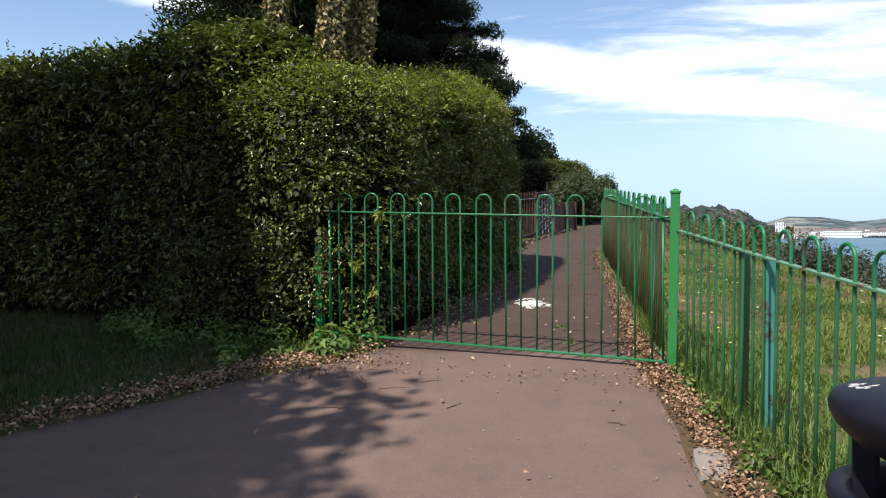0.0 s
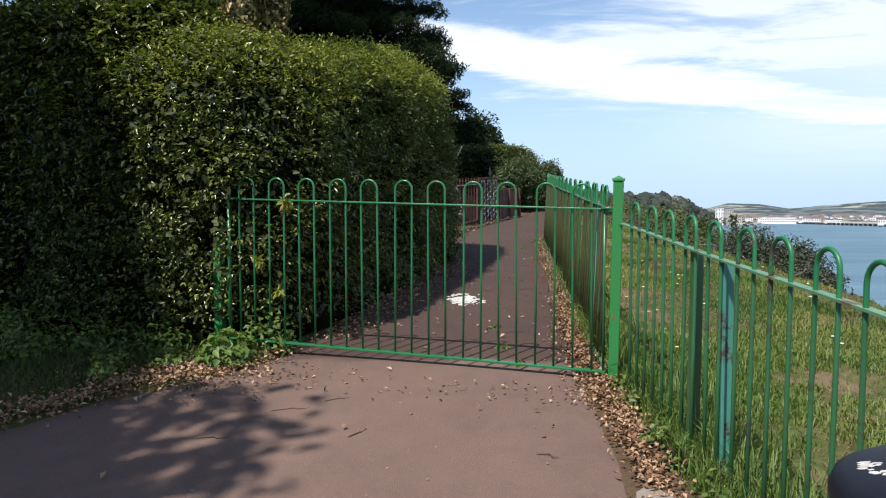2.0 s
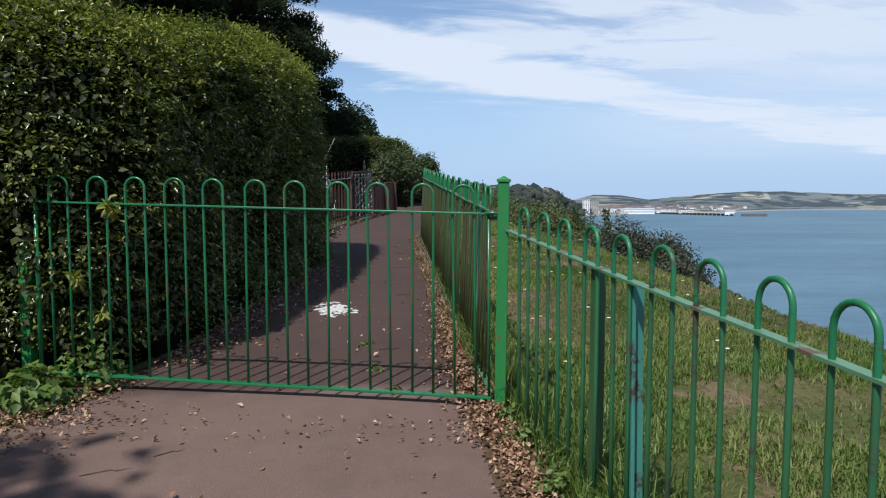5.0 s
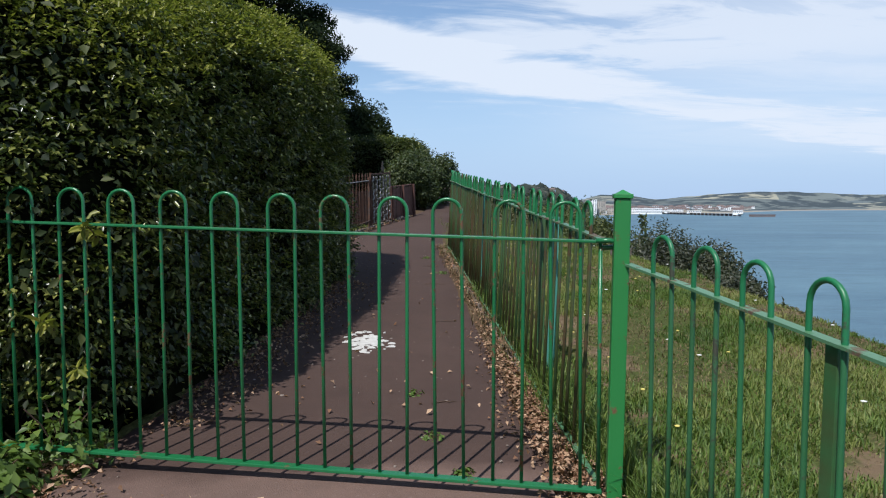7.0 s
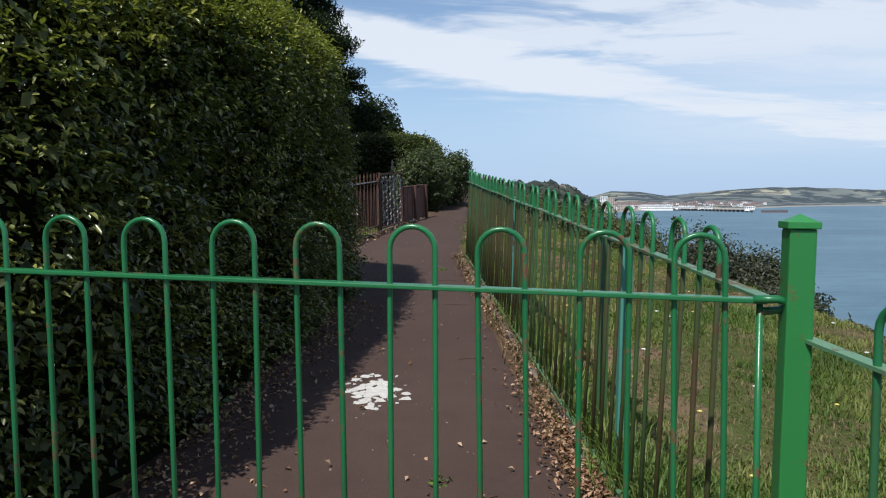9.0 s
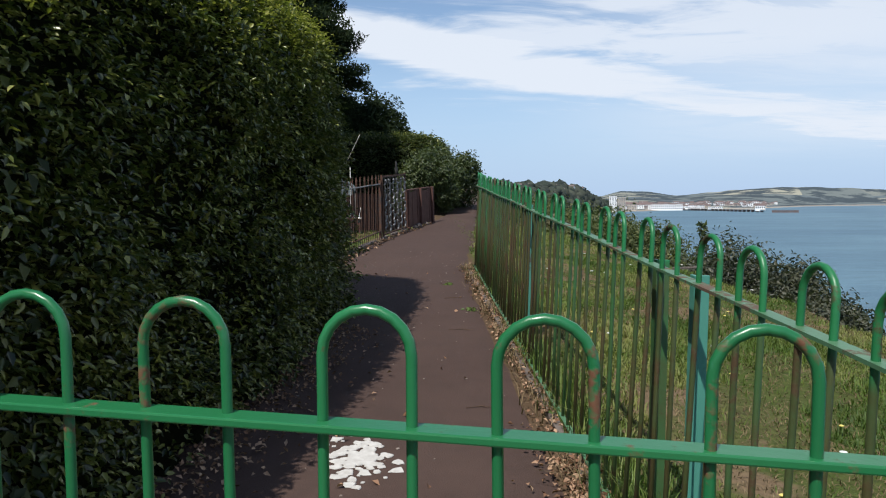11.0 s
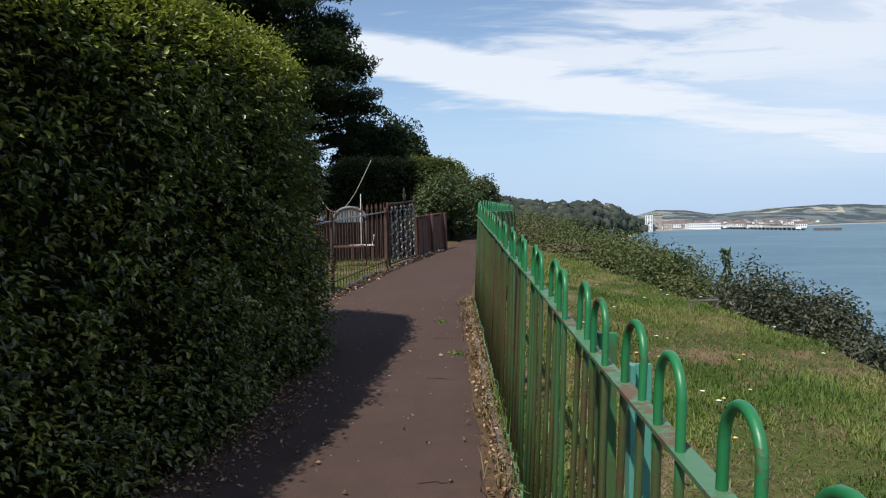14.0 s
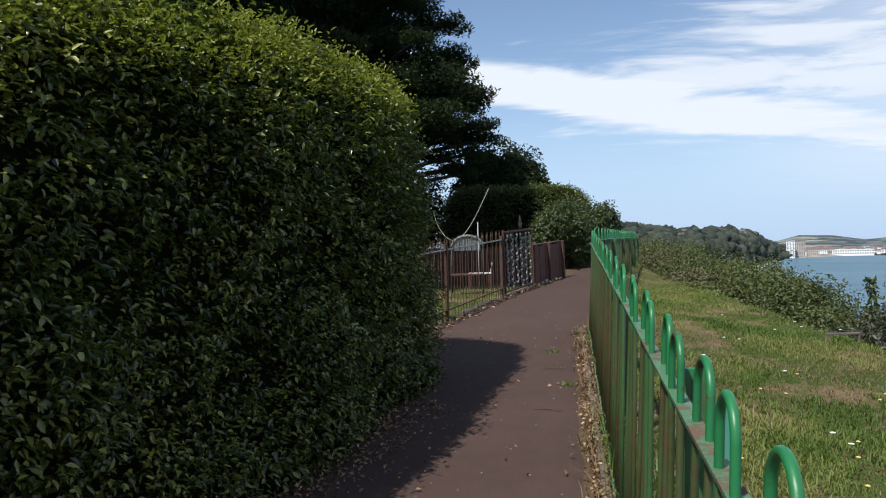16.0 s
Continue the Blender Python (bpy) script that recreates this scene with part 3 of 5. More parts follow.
def hedge(name, label, origin, yaw, size, r, leaves, leaf, sheer=0.0, mat=PRIVET, shoots=0, bumps=0.16, top_mat=None, seed=1.0, climber=0):
    """A clipped hedge: a core painted near-black for the shade within, and a skin of leaves. origin: the foot of one
    corner; sheer: how much the top climbs per metre of length (y).
    """
    ob = thing(name, label, "hedge", at=pose(*origin, 0, 0, yaw))
    me = rough_hull(size, r, 0.16, bumps, 0.05, seed)
    co = np.empty(len(me.vertices) * 3, np.float32)
    me.vertices.foreach_get("co", co)
    co = co.reshape(-1, 3)
    co[:, 2] += co[:, 1] * sheer * np.clip(co[:, 2] / size[2], 0, 1) + 0.063 * co[:, 1] * math.cos(radians(yaw)) * (1 - np.clip(co[:, 2] / size[2], 0, 1))
    me.vertices.foreach_set("co", co.ravel())
    P, N = surface_points(me, leaves, rng)
    keep = P[:, 2] > 0.12 + 0.25 * rng.random(len(P)) ** 2
    P, N = P[keep], N[keep]
    P = P + N * (rng.normal(0, 0.045, len(P)) - 0.01)[:, None]
    # sprays lie in drooping layers: broad to the side, shallow upwards
    clump = np.array([0.6 * noise.noise(Vector((p[0] * 2.6, p[1] * 2.6, p[2] * 3.4))) + 0.75 * noise.noise(Vector((p[0] * 5.5, p[1] * 5.5, p[2] * 15.0 + 2.0 * noise.noise(Vector((p[0] * 2.0, p[1] * 2.0, 4.0)))))) for p in P])
    P = P + N * (clump * 0.17)[:, None]
    thin = rng.random(len(P)) < np.clip(1.0 + clump * 1.7, 0.28, 1.0)
    oval_leaves("foliage", P[thin], N[thin], leaf, leaf * 0.5, mat, ob, rng)
    if shoots:
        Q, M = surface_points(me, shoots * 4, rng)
        # only faces turned upwards; the path hedge gets the sunlit tone here
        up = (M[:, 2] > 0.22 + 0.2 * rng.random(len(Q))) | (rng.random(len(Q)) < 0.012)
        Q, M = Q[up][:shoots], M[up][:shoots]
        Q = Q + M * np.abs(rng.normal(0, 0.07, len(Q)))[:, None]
        oval_leaves("new_growth", Q, M + np.array([0, 0, 0.9]), leaf * 0.9, leaf * 0.45, top_mat or SUNLIT_SHOOTS, ob, rng, label="extra leaves over the upward-facing top of the hedge")
    if climber:
        Q, M = surface_points(me, climber * 5, rng)
        at_end = (Q[:, 1] < 0.75 + 0.3 * rng.random(len(Q))) & (Q[:, 2] > 0.2)
        Q, M = Q[at_end][:climber], M[at_end][:climber]
        leaf_cloud("climbing_leaves", Q + M * rng.uniform(0.02, 0.15, len(Q))[:, None], M + np.array([0, 0, 0.5]), 0.052, 0.038, CLIMBER, ob, rng, 0.9, 0.5, 0.2, label="broad dark leaves of a climber over the hedge end")
    tops, _ = surface_points(me, 3000, rng)
    tops = tops[tops[:, 2] > tops[:, 2].max() - 0.55][: max(6, shoots // 450)]
    u = np.tile(np.linspace(0.1, 1, 9), len(tops))
    way = np.repeat(np.column_stack([rng.normal(0, 0.3, (len(tops), 2)), np.ones(len(tops))]), 9, 0)
    tall = np.repeat(rng.uniform(0.10, 0.30, len(tops)), 9)
    oval_leaves("new_growth", np.repeat(tops, 9, 0) + way * (u * tall)[:, None], rng.normal(size=(len(u), 3)) * np.array([1, 1, 0.2]), leaf, leaf * 0.45, mat, ob, rng, label="stray shoots above the clipped top")
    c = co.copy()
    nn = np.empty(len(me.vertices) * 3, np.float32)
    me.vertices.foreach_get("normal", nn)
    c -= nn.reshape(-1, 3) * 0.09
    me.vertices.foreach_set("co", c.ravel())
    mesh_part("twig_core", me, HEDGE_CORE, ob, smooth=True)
    return ob


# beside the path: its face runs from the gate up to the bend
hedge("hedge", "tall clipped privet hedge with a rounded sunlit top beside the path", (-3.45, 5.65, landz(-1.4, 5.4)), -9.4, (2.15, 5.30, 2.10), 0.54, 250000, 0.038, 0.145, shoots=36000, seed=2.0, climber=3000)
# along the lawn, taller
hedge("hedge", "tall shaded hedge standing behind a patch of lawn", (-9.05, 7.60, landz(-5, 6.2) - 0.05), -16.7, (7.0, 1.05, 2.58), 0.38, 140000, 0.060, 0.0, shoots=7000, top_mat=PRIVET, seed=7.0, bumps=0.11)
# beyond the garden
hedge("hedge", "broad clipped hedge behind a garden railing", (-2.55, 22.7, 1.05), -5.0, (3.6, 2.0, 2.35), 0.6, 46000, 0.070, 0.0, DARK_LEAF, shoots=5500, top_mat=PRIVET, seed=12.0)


# ---- trees and shrubs ----
def blob_points(centre, radii, n, lumps, seed):
    """Points near the skin of a lumpy ellipsoid, with outward normals."""
    d = unit(rng.normal(size=(n, 3)))
    f = np.array([1.0 + lumps * noise.noise(Vector(v) * 2.2 + Vector((seed, seed, seed))) + 0.5 * lumps * noise.noise(Vector(v) * 5.5 + Vector((seed, 0, 0))) for v in d])
    depth = 1.0 - 0.45 * rng.random(n) ** 2.2
    P = np.array(centre) + d * np.array(radii) * (f * depth)[:, None]
    return P, unit(d / np.array(radii))


def bush(name, label, x, y, radii, leaves, leaf, mat, lumps=0.45, stems=7, category="bush", sink=0.1, seed=None, group="", lift=0.85):
    """A shrub: bent stems from one foot, and clumps of leaves at their ends."""
    z = landz(x, y) - sink
    ob = thing(name, label, category, group, at=pose(x, y, z))
    seed = seed if seed is not None else x * 3.1 + y
    P, N = [], []
    each = max(40, leaves // (stems + 1))
    for k in range(stems + 1):
        a = 2.4 * k + seed
        reach = 0.0 if k == stems else 0.55
        c = Vector((math.cos(a) * radii[0] * reach, math.sin(a) * radii[1] * reach, radii[2] * (lift + 0.22 * math.sin(k * 1.7 + seed))))
        wood = tube(bmesh.new(), [(0.05 * math.cos(a), 0.05 * math.sin(a), 0.0), c * 0.5 + Vector((0, 0, -0.1 * radii[2])), c], [0.022, 0.015, 0.007], 5)
        part("stem", wood, BARK, ob)
        s = 0.62 + 0.2 * math.sin(k * 2.3 + seed)
        p, n = blob_points(c, (radii[0] * s, radii[1] * s, radii[2] * s * 0.85), each, lumps, seed + k)
        P.append(p)
        N.append(n)
    P, N = np.concatenate(P), np.concatenate(N)
    keep = P[:, 2] > 0.02
    leaf_cloud("crown", P[keep], N[keep] + np.array([0, 0, 0.4]), leaf, leaf * 0.5, mat, ob, rng, 0.3, 0.8)
    return ob


def pine(label, x, y, trunk_r, top, clumps, lean=(0, 0), dense=480):
    """A pine: bare tapered trunk, long limbs, flat clumps of needles. clumps: centres and radii in the world."""
    z = landz(x, y)
    ob = thing("pine_tree", label, "tree", at=pose(x, y, z))
    bm = bmesh.new()
    pts = [(lean[0] * u + 0.12 * math.sin(u * 5), lean[1] * u, top * u) for u in np.linspace(0, 1, 9)]
    tube(bm, pts, [trunk_r * (1.25 - 1.0 * u) for u in np.linspace(0, 1, 9)], 12)
    part("trunk", bm, PINE_BARK, ob, smooth=True)
    P, N = [], []
    for k, (c, r) in enumerate(clumps):
        c = Vector(c) - Vector((x, y, z))
        h = max(1.5, min(top * 0.95, c.z - 0.35 * math.hypot(c.x, c.y)))
        s = Vector((lean[0] * h / top, lean[1] * h / top, h))
        bm = bmesh.new()
        mid = s.lerp(c, 0.55) + Vector((0, 0, 0.15))
        tube(bm, [s, mid, c, c + (c - mid).normalized() * r * 0.5], [0.075, 0.05, 0.03, 0.012], 6)
        part("limb", bm, PINE_BARK, ob, smooth=True)
        if dense < 1000:
            p, n = blob_points(c, (r, r, r * 0.5), int(dense * r * r + 220), 0.5, k * 1.7)
            P.append(p)
            N.append(n)
            continue
        # a pad of needles: round tufts side by side on one limb
        for q in range(int(5 + 6 * r)):
            a, w = 2.4 * q + k, r * 0.85 * math.sqrt(q / (5 + 6 * r))
            s = r * (0.42 + 0.10 * math.sin(q * 3.1 + k))
            p, n = blob_points(c + Vector((math.cos(a) * w, math.sin(a) * w, 0.10 * r * math.sin(q * 1.9 + k) - 0.12 * w)), (s, s, s * 0.72), int(1250 * s * s + 60), 0.25, k * 1.7 + q)
            P.append(p)
            N.append(n)
    P, N = np.concatenate(P), np.concatenate(N)
    big = dense < 1000
    leaf_cloud("crown", P, N, 0.24 if big else 0.11, 0.055 if big else 0.034, PINE, ob, rng, -0.6, 0.7, 0.1)
    return ob


def crown_clumps(n, x_range, y_range, z_range, right_edge, low, r, seed):
    """Clump centres spread through a crown whose seaward side follows right_edge(z)."""
    g = np.random.default_rng(seed)
    out = []
    while len(out) < n:
        z = z_range[0] + 0.85 * int(g.uniform(0, (z_range[1] - z_range[0]) / 0.85)) + g.normal(0, 0.12)
        x, y = g.uniform(*x_range), g.uniform(*y_range)
        size = g.uniform(*r)
        if x + size * 0.9 < right_edge(z) and z - size * 0.4 > low(x):
            out.append(((x, y, z), size))
    return out


def pine_edge(z):
    return float(np.interp(z, [3.5, 4.3, 5.0, 6.0, 7.0, 8.2, 10, 14], [-1.2, -0.75, -0.7, -1.15, -1.75, -1.9, -2.4, -4.5]))


pine("big dark pine with a bare trunk and heavy tiered crown", -3.6, 20.0, 0.26, 12.0, crown_clumps(330, (-6.5, -0.7), (18.0, 22.0), (4.5, 13.0), pine_edge, lambda x: 4.25 if x > -4 else 4.0, (0.4, 0.95), 4) + [((-1.5, 20.2, 4.0), 0.45), ((-1.25, 20.0, 4.6), 0.5), ((-1.75, 20.5, 3.75), 0.32), ((-1.35, 21.0, 5.5), 0.5), ((-1.9, 20.6, 7.0), 0.55), ((-2.3, 20.3, 4.0), 0.5), ((-1.9, 20.5, 3.7), 0.38), ((-1.5, 20.4, 3.62), 0.28), ((-2.7, 20.2, 4.4), 0.5), ((-2.0, 20.0, 4.4), 0.5), ((-1.1, 20.3, 4.35), 0.4)], dense=1500)
pine("dark pine standing close behind a larger one", -7.6, 21.0, 0.24, 12.0, crown_clumps(105, (-10.0, -4.5), (19.0, 24.0), (3.8, 13.0), lambda z: -4.0, lambda x: 3.6, (0.7, 1.3), 5))
pine("dense dark pine behind the hedge", -7.2, 16.5, 0.22, 10.0, crown_clumps(50, (-7.3, -5.0), (14.5, 18.5), (3.6, 10.5), lambda z: -4.4, lambda x: 3.4, (0.6, 1.1), 6))

bush("dark_tree", "rounded dark evergreen tree sloping down behind the far hedge", -1.15, 25.8, (1.35, 1.0, 2.28), 62000, 0.12, PINE, 0.25, 12, "tree", lift=1.0, seed=3.0)
bush("dark_tree", "slim dark evergreen at the back of the garden", -4.0, 25.5, (1.1, 1.2, 2.0), 9000, 0.12, PINE, 0.5, 7, "tree", lift=1.0, seed=5.0)
bush("leafy_bush", "leafy green bush leaning over the bend of the path", 0.54, 20.2, (0.62, 0.8, 0.92), 24000, 0.070, DARK_LEAF, 0.4, 8, seed=1.2)
bush("leafy_bush", "loose pale green bush at the bend of the path", 1.07, 21.6, (0.72, 0.9, 1.0), 22000, 0.075, DARK_LEAF, 0.5, 8, seed=4.2)

# ivy-clad trunks that stand up through the hedge
for (bx, by, r, top, lx, label) in ((-2.22, 6.40, 0.11, 6.5, 0.45, "ivy-clad tree trunk rising out of a hedge"), (-2.06, 6.6, 0.07, 6.5, 0.62, "slender ivy-clad trunk rising out of a hedge"), (-3.20, 7.4, 0.10, 7.0, 0.5, "ivy-clad tree trunk behind a hedge")):
    z0 = landz(bx, by)
    ob = thing("ivy_trunk", label, "tree", at=pose(bx, by, z0))
    bm = bmesh.new()
    line = [(lx * u - 9.0 * max(0.0, u - 0.5) ** 2, 0.1 * math.sin(4 * u), top * u) for u in np.linspace(0, 1, 10)]
    tube(bm, line, [r * (1.2 - 0.7 * u) for u in np.linspace(0, 1, 10)], 10)
    part("trunk", bm, BARK, ob, smooth=True)
    n = 9000
    u = rng.random(n) ** 0.9
    a = rng.uniform(0, 2 * math.pi, n)
    d = np.stack([np.cos(a), np.sin(a), 0.3 * rng.normal(size=n)], 1)
    thick = r * 0.8 + 0.015 + 0.045 * (1 - u) * rng.random(n) + 0.03 * rng.random(n)
    P = np.stack([lx * u - 9.0 * np.clip(u - 0.5, 0, None) ** 2, 0.1 * np.sin(4 * u), top * u], 1) + d * thick[:, None]
    leaf_cloud("ivy", P, d, 0.055, 0.040, IVY, ob, rng, 1.4, 0.6, label="browning ivy leaves")

# an unseen broad tree behind the camera shades the lawn and the path's mouth
z0 = landz(-7.50, -1.75)
ob = thing("broad_tree", "unseen broad leafy tree shading the lawn and path", "tree", at=pose(-7.50, -1.75, z0))
bm = bmesh.new()
tube(bm, [(0, 0, 0), (0.1, 0.1, 2.5), (0.0, 0.3, 5.2), (0.2, 0.5, 8.0)], [0.32, 0.25, 0.18, 0.06], 12)
part("trunk", bm, BARK, ob, smooth=True)
g = np.random.default_rng(8)
P, N = [], []
for k in range(271):
    a, q = g.uniform(0, 2 * math.pi), math.sqrt(g.random())
    c = Vector((0.0 + math.cos(a) * q * 3.5, 0.6 + math.sin(a) * q * 4.1, g.uniform(5.6, 8.4)))
    # further clumps set by hand to steer the shade on path and hedges
    if k >= 200:
        c = Vector((g.uniform(1.1, 3.0), g.uniform(-3.6, 1.5), g.uniform(5.8, 7.2)))
    if k >= 245:
        c = Vector((g.uniform(0.2, 2.0), g.uniform(3.9, 5.1), g.uniform(6.2, 7.2)))
    if k >= 253:
        c = Vector((g.uniform(0.8, 2.2), g.uniform(3.6, 4.4), g.uniform(6.2, 7.4)))
    if k >= 259:
        c = Vector((g.uniform(1.5, 3.0), g.uniform(0.5, 1.4), g.uniform(6.0, 6.8)))
    if k >= 267:
        c = Vector((g.uniform(1.7, 2.4), g.uniform(4.2, 4.9), g.uniform(6.2, 7.2)))
    # clumps that would shade the gate's foot are left out
    if math.hypot(c.x + 0.36 * c.z - 5.75, c.y + 0.57 * c.z - 6.6) < 0.92:
        continue
    bm = bmesh.new()
    tube(bm, [(0, 0.2, 3.5 + 2 * g.random()), c * 0.6 + Vector((0, 0, 1.6)), c], [0.07, 0.04, 0.012], 5)
    part("limb", bm, BARK, ob, smooth=True)
    p, n = blob_points(c, (0.95, 0.95, 0.5), 650, 0.4, k)
    P.append(p)
    N.append(n)
leaf_cloud("crown", np.concatenate(P), np.concatenate(N), 0.19, 0.125, PRIVET, ob, rng, 0.4, 0.8)

# two more unseen trees, added to block sky light from left and behind
for at in ((-13.0, 2.5, 40), (-4.4, -9.2, 120)):
    copy_thing(ob, pose(at[0], at[1], landz(at[0], at[1]), 0, 0, at[2]))

# spiky palm over the lawn hedge
ob = thing("cabbage_palm", "spiky palm standing behind a hedge", "tree", at=pose(-10.6, 11.6, landz(-10.6, 11.6) - 0.35))
bm = bmesh.new()
tube(bm, [(0, 0, 0), (0.05, 0, 1.5), (0, 0.05, 3.2)], [0.12, 0.1, 0.09], 9)
part("trunk", bm, BARK, ob, smooth=True)
d = unit(np.random.default_rng(2).normal(size=(260, 3)) + np.array([0, 0, 0.25]))
side = unit(np.cross(d, [0, 0, 1.0])) * 0.022
P0 = np.array([0, 0, 3.25]) + d * 0.05
verts = np.stack([P0 - side, P0 + side, P0 + d * 0.45 + side * 0.8, P0 + d * 0.85 - np.array([0, 0, 0.16]), P0 + d * 0.45 - side * 0.8], 1).reshape(-1, 3)
i = np.arange(260)[:, None] * 5
tagged(mesh_part("crown", raw_mesh("crown", verts, np.concatenate([i + [0, 1, 2, 3, 4]], 1), 5), DARK_LEAF, ob), kind="stuff")

# scrub along the break of the cliff
SCRUB = [(4.3, 6.2, 0.42, -0.12, 2), (4.45, 7.5, 0.5, -0.02, 2), (4.5, 8.8, 0.5, 0.10, 2), (4.5, 9.8, 0.45, 0.22, 2), (4.65, 10.7, 0.4, 0.30, 2), (4.6, 11.7, 0.5, 0.62, 1), (4.6, 12.9, 0.7, 1.00, 1), (4.6, 14.0, 0.75, 1.05, 1), (4.4, 15.3, 0.7, 0.85, 0), (4.2, 16.6, 0.75, 1.30, 0), (4.2, 18.0, 0.8, 1.34, 0), (3.4, 18.6, 0.5, 1.15, 0), (4.2, 19.6, 0.8, 1.30, 0), (3.3, 20.6, 0.6, 1.30, 2), (4.2, 21.4, 0.9, 1.45, 0), (3.4, 22.6, 0.7, 1.42, 0), (4.0, 24.0, 0.9, 1.62, 0), (3.5, 26.0, 0.9, 1.72, 2), (4.4, 27.5, 1.0, 1.75, 0), (3.6, 29.5, 1.0, 1.85, 0), (4.6, 32.0, 1.2, 1.9, 0), (3.6, 34.5, 1.2, 2.0, 2), (5.4, 36.5, 1.3, 1.7, 0), (4.4, 40, 1.6, 2.2, 0), (6.0, 24.5, 1.1, 0.9, 0), (6.4, 28.5, 1.2, 1.0, 0), (5.8, 19.5, 0.9, 0.5, 2), (7.4, 33.5, 1.5, 1.0, 0), (5.6, 14.8, 0.9, 0.5, 1), (5.6, 17.0, 0.9, 0.6, 0)]
for (bx, by, w, top, kind) in SCRUB:
    h = (top - landz(bx, by) + 0.1) / 1.5
    bush("scrub_bush", ("straggling green scrub on the edge of a cliff", "dark elder-like bush on the edge of a cliff", "dry thorny scrub on the edge of a cliff")[kind], bx, by, (w, w * 1.1, h), int((15000 if by < 17 else 11000) * w * max(1.0, h)), (0.065 if by < 17 else 0.075), (SCRUB_LEAF, PURPLE_LEAF, DRY_SCRUB)[kind], 0.55, 9, group="scrub along the cliff")
# a tall sprig above the dark bush
ob = thing("tall_weed", "tall leafy weed standing above cliff scrub", "weed", at=pose(4.6, 15.0, landz(4.6, 15.0)))
bm = bmesh.new()
tube(bm, [(0, 0, 0), (0.03, 0, 0.9), (-0.02, 0, 1.75)], [0.014, 0.01, 0.004], 5)
part("stem", bm, BARK, ob)
u = rng.random(130)
a = rng.uniform(0, 6.28, 130)
d = np.stack([np.cos(a), np.sin(a), 0.2 + 0 * a], 1)
leaf_cloud("leaves", np.stack([0 * u, 0 * u, 0.7 + 1.05 * u], 1) + d * (0.14 * (1.1 - u))[:, None], d, 0.11, 0.05, DARK_LEAF, ob, rng, 0.1, 0.4)

# ---- green bow-top fence ----
def bow(width, height, r, sides=8, foot=0.0):
    """One bar bent over into a bow: both legs and the round top."""
    w = width / 2
    pts = [(-w, 0, foot), (-w, 0, height * 0.5), (-w, 0, height - w)]
    pts += [(-w * math.cos(a), 0, height - w + w * math.sin(a)) for a in np.linspace(0, math.pi, 11)[1:-1]]
    pts += [(w, 0, height - w), (w, 0, height * 0.5), (w, 0, foot)]
    bm = tube(bmesh.new(), pts, r, sides)
    me = bpy.data.meshes.new("bow")
    bm.to_mesh(me)
    bm.free()
    me.polygons.foreach_set("use_smooth", [True] * len(me.polygons))
    return me


BOW = bow(0.118, 1.08, 0.0080, 8, -0.06)
BOW.materials.append(FENCE_GREEN)
CLEAN_BOW = bow(0.118, 1.08, 0.0080, 8, -0.06)
CLEAN_BOW.materials.append(NEAR_GREEN)


def fence(label, a, b, pitch, posts, teal=(), first=0.5, lean=0.0, level=None, low_rail=True, post_off=0.032, bow_mesh=BOW):
    """A run of bow-top fence from a to b (x, y). posts: distances from a; level: height of its foot at y."""
    a, b = Vector(a), Vector(b)
    run = (b - a).length
    d = (b - a) / run
    yaw = math.degrees(math.atan2(d.y, d.x))
    base = thing("fence", label, "fence", "green bow-top fence", at=pose(a.x, a.y, 0, 0, 0, yaw))

    def foot(s):
        p = a + d * s
        return (level or FENCE_FOOT)(p.y)

    tip = math.degrees(math.asin(lean / 1.0))
    s = pitch * first
    while s < run - pitch * 0.3:
        ob = mesh_part("bow", bow_mesh, None, base)
        ob.matrix_basis = Matrix.Translation((s, lean + 0.002 * math.sin(s * 37), foot(s))) @ pose(0, 0, 0, tip + 0.5 * math.sin(s * 13), 0.5 * math.sin(s * 23), 1.5 * math.sin(s * 31))
        s += pitch
    for name, h, half, thick in (("top_rail", RAIL_H, 0.017, 0.004), ("bottom_rail", 0.02, 0.012, 0.004)):
        if h < 0.5 and not low_rail:
            continue
        bm = bmesh.new()
        n = max(2, int(run / 0.4))
        rows = []
        for k in range(n + 1):
            q = run * k / n
            z = foot(q) + h + 0.003 * math.sin(q * 3.1)
            rows.append([bm.verts.new((q, y + lean * (1 - h), z + dz)) for y, dz in ((-half, -thick), (half, -thick), (half, thick), (-half, thick))])
        for u, v in zip(rows, rows[1:]):
            for k in range(4):
                bm.faces.new((u[k], v[k], v[(k + 1) % 4], u[(k + 1) % 4]))
        bm.faces.new(rows[0])
        bm.faces.new(rows[-1][::-1])
        part(name, bm, RAIL_GREEN, base)
    for k, q in enumerate(posts):
        bm = bmesh.new()
        box(bm, -0.020, 0.020, -0.006, 0.006, -0.15, RAIL_H - 0.006, 0.002)
        box(bm, 0.008, 0.020, -0.050, -0.0065, -0.15, RAIL_H - 0.008, 0.002)
        ob = part("post", bm, TEAL if k in teal else FENCE_GREEN, base, "faded turquoise post with chipped paint" if k in teal else "")
        ob.matrix_basis = pose(q, lean * 0.75 - post_off, foot(q), tip * 0.5, 1.2 * math.sin(q * 5), 0)
    return base


RAIL_H = 0.945


def FENCE_FOOT(y):
    return 0.207 + 0.062 * y if y < 13 else 0.207 + 0.062 * 13 + 0.015 * (y - 13)


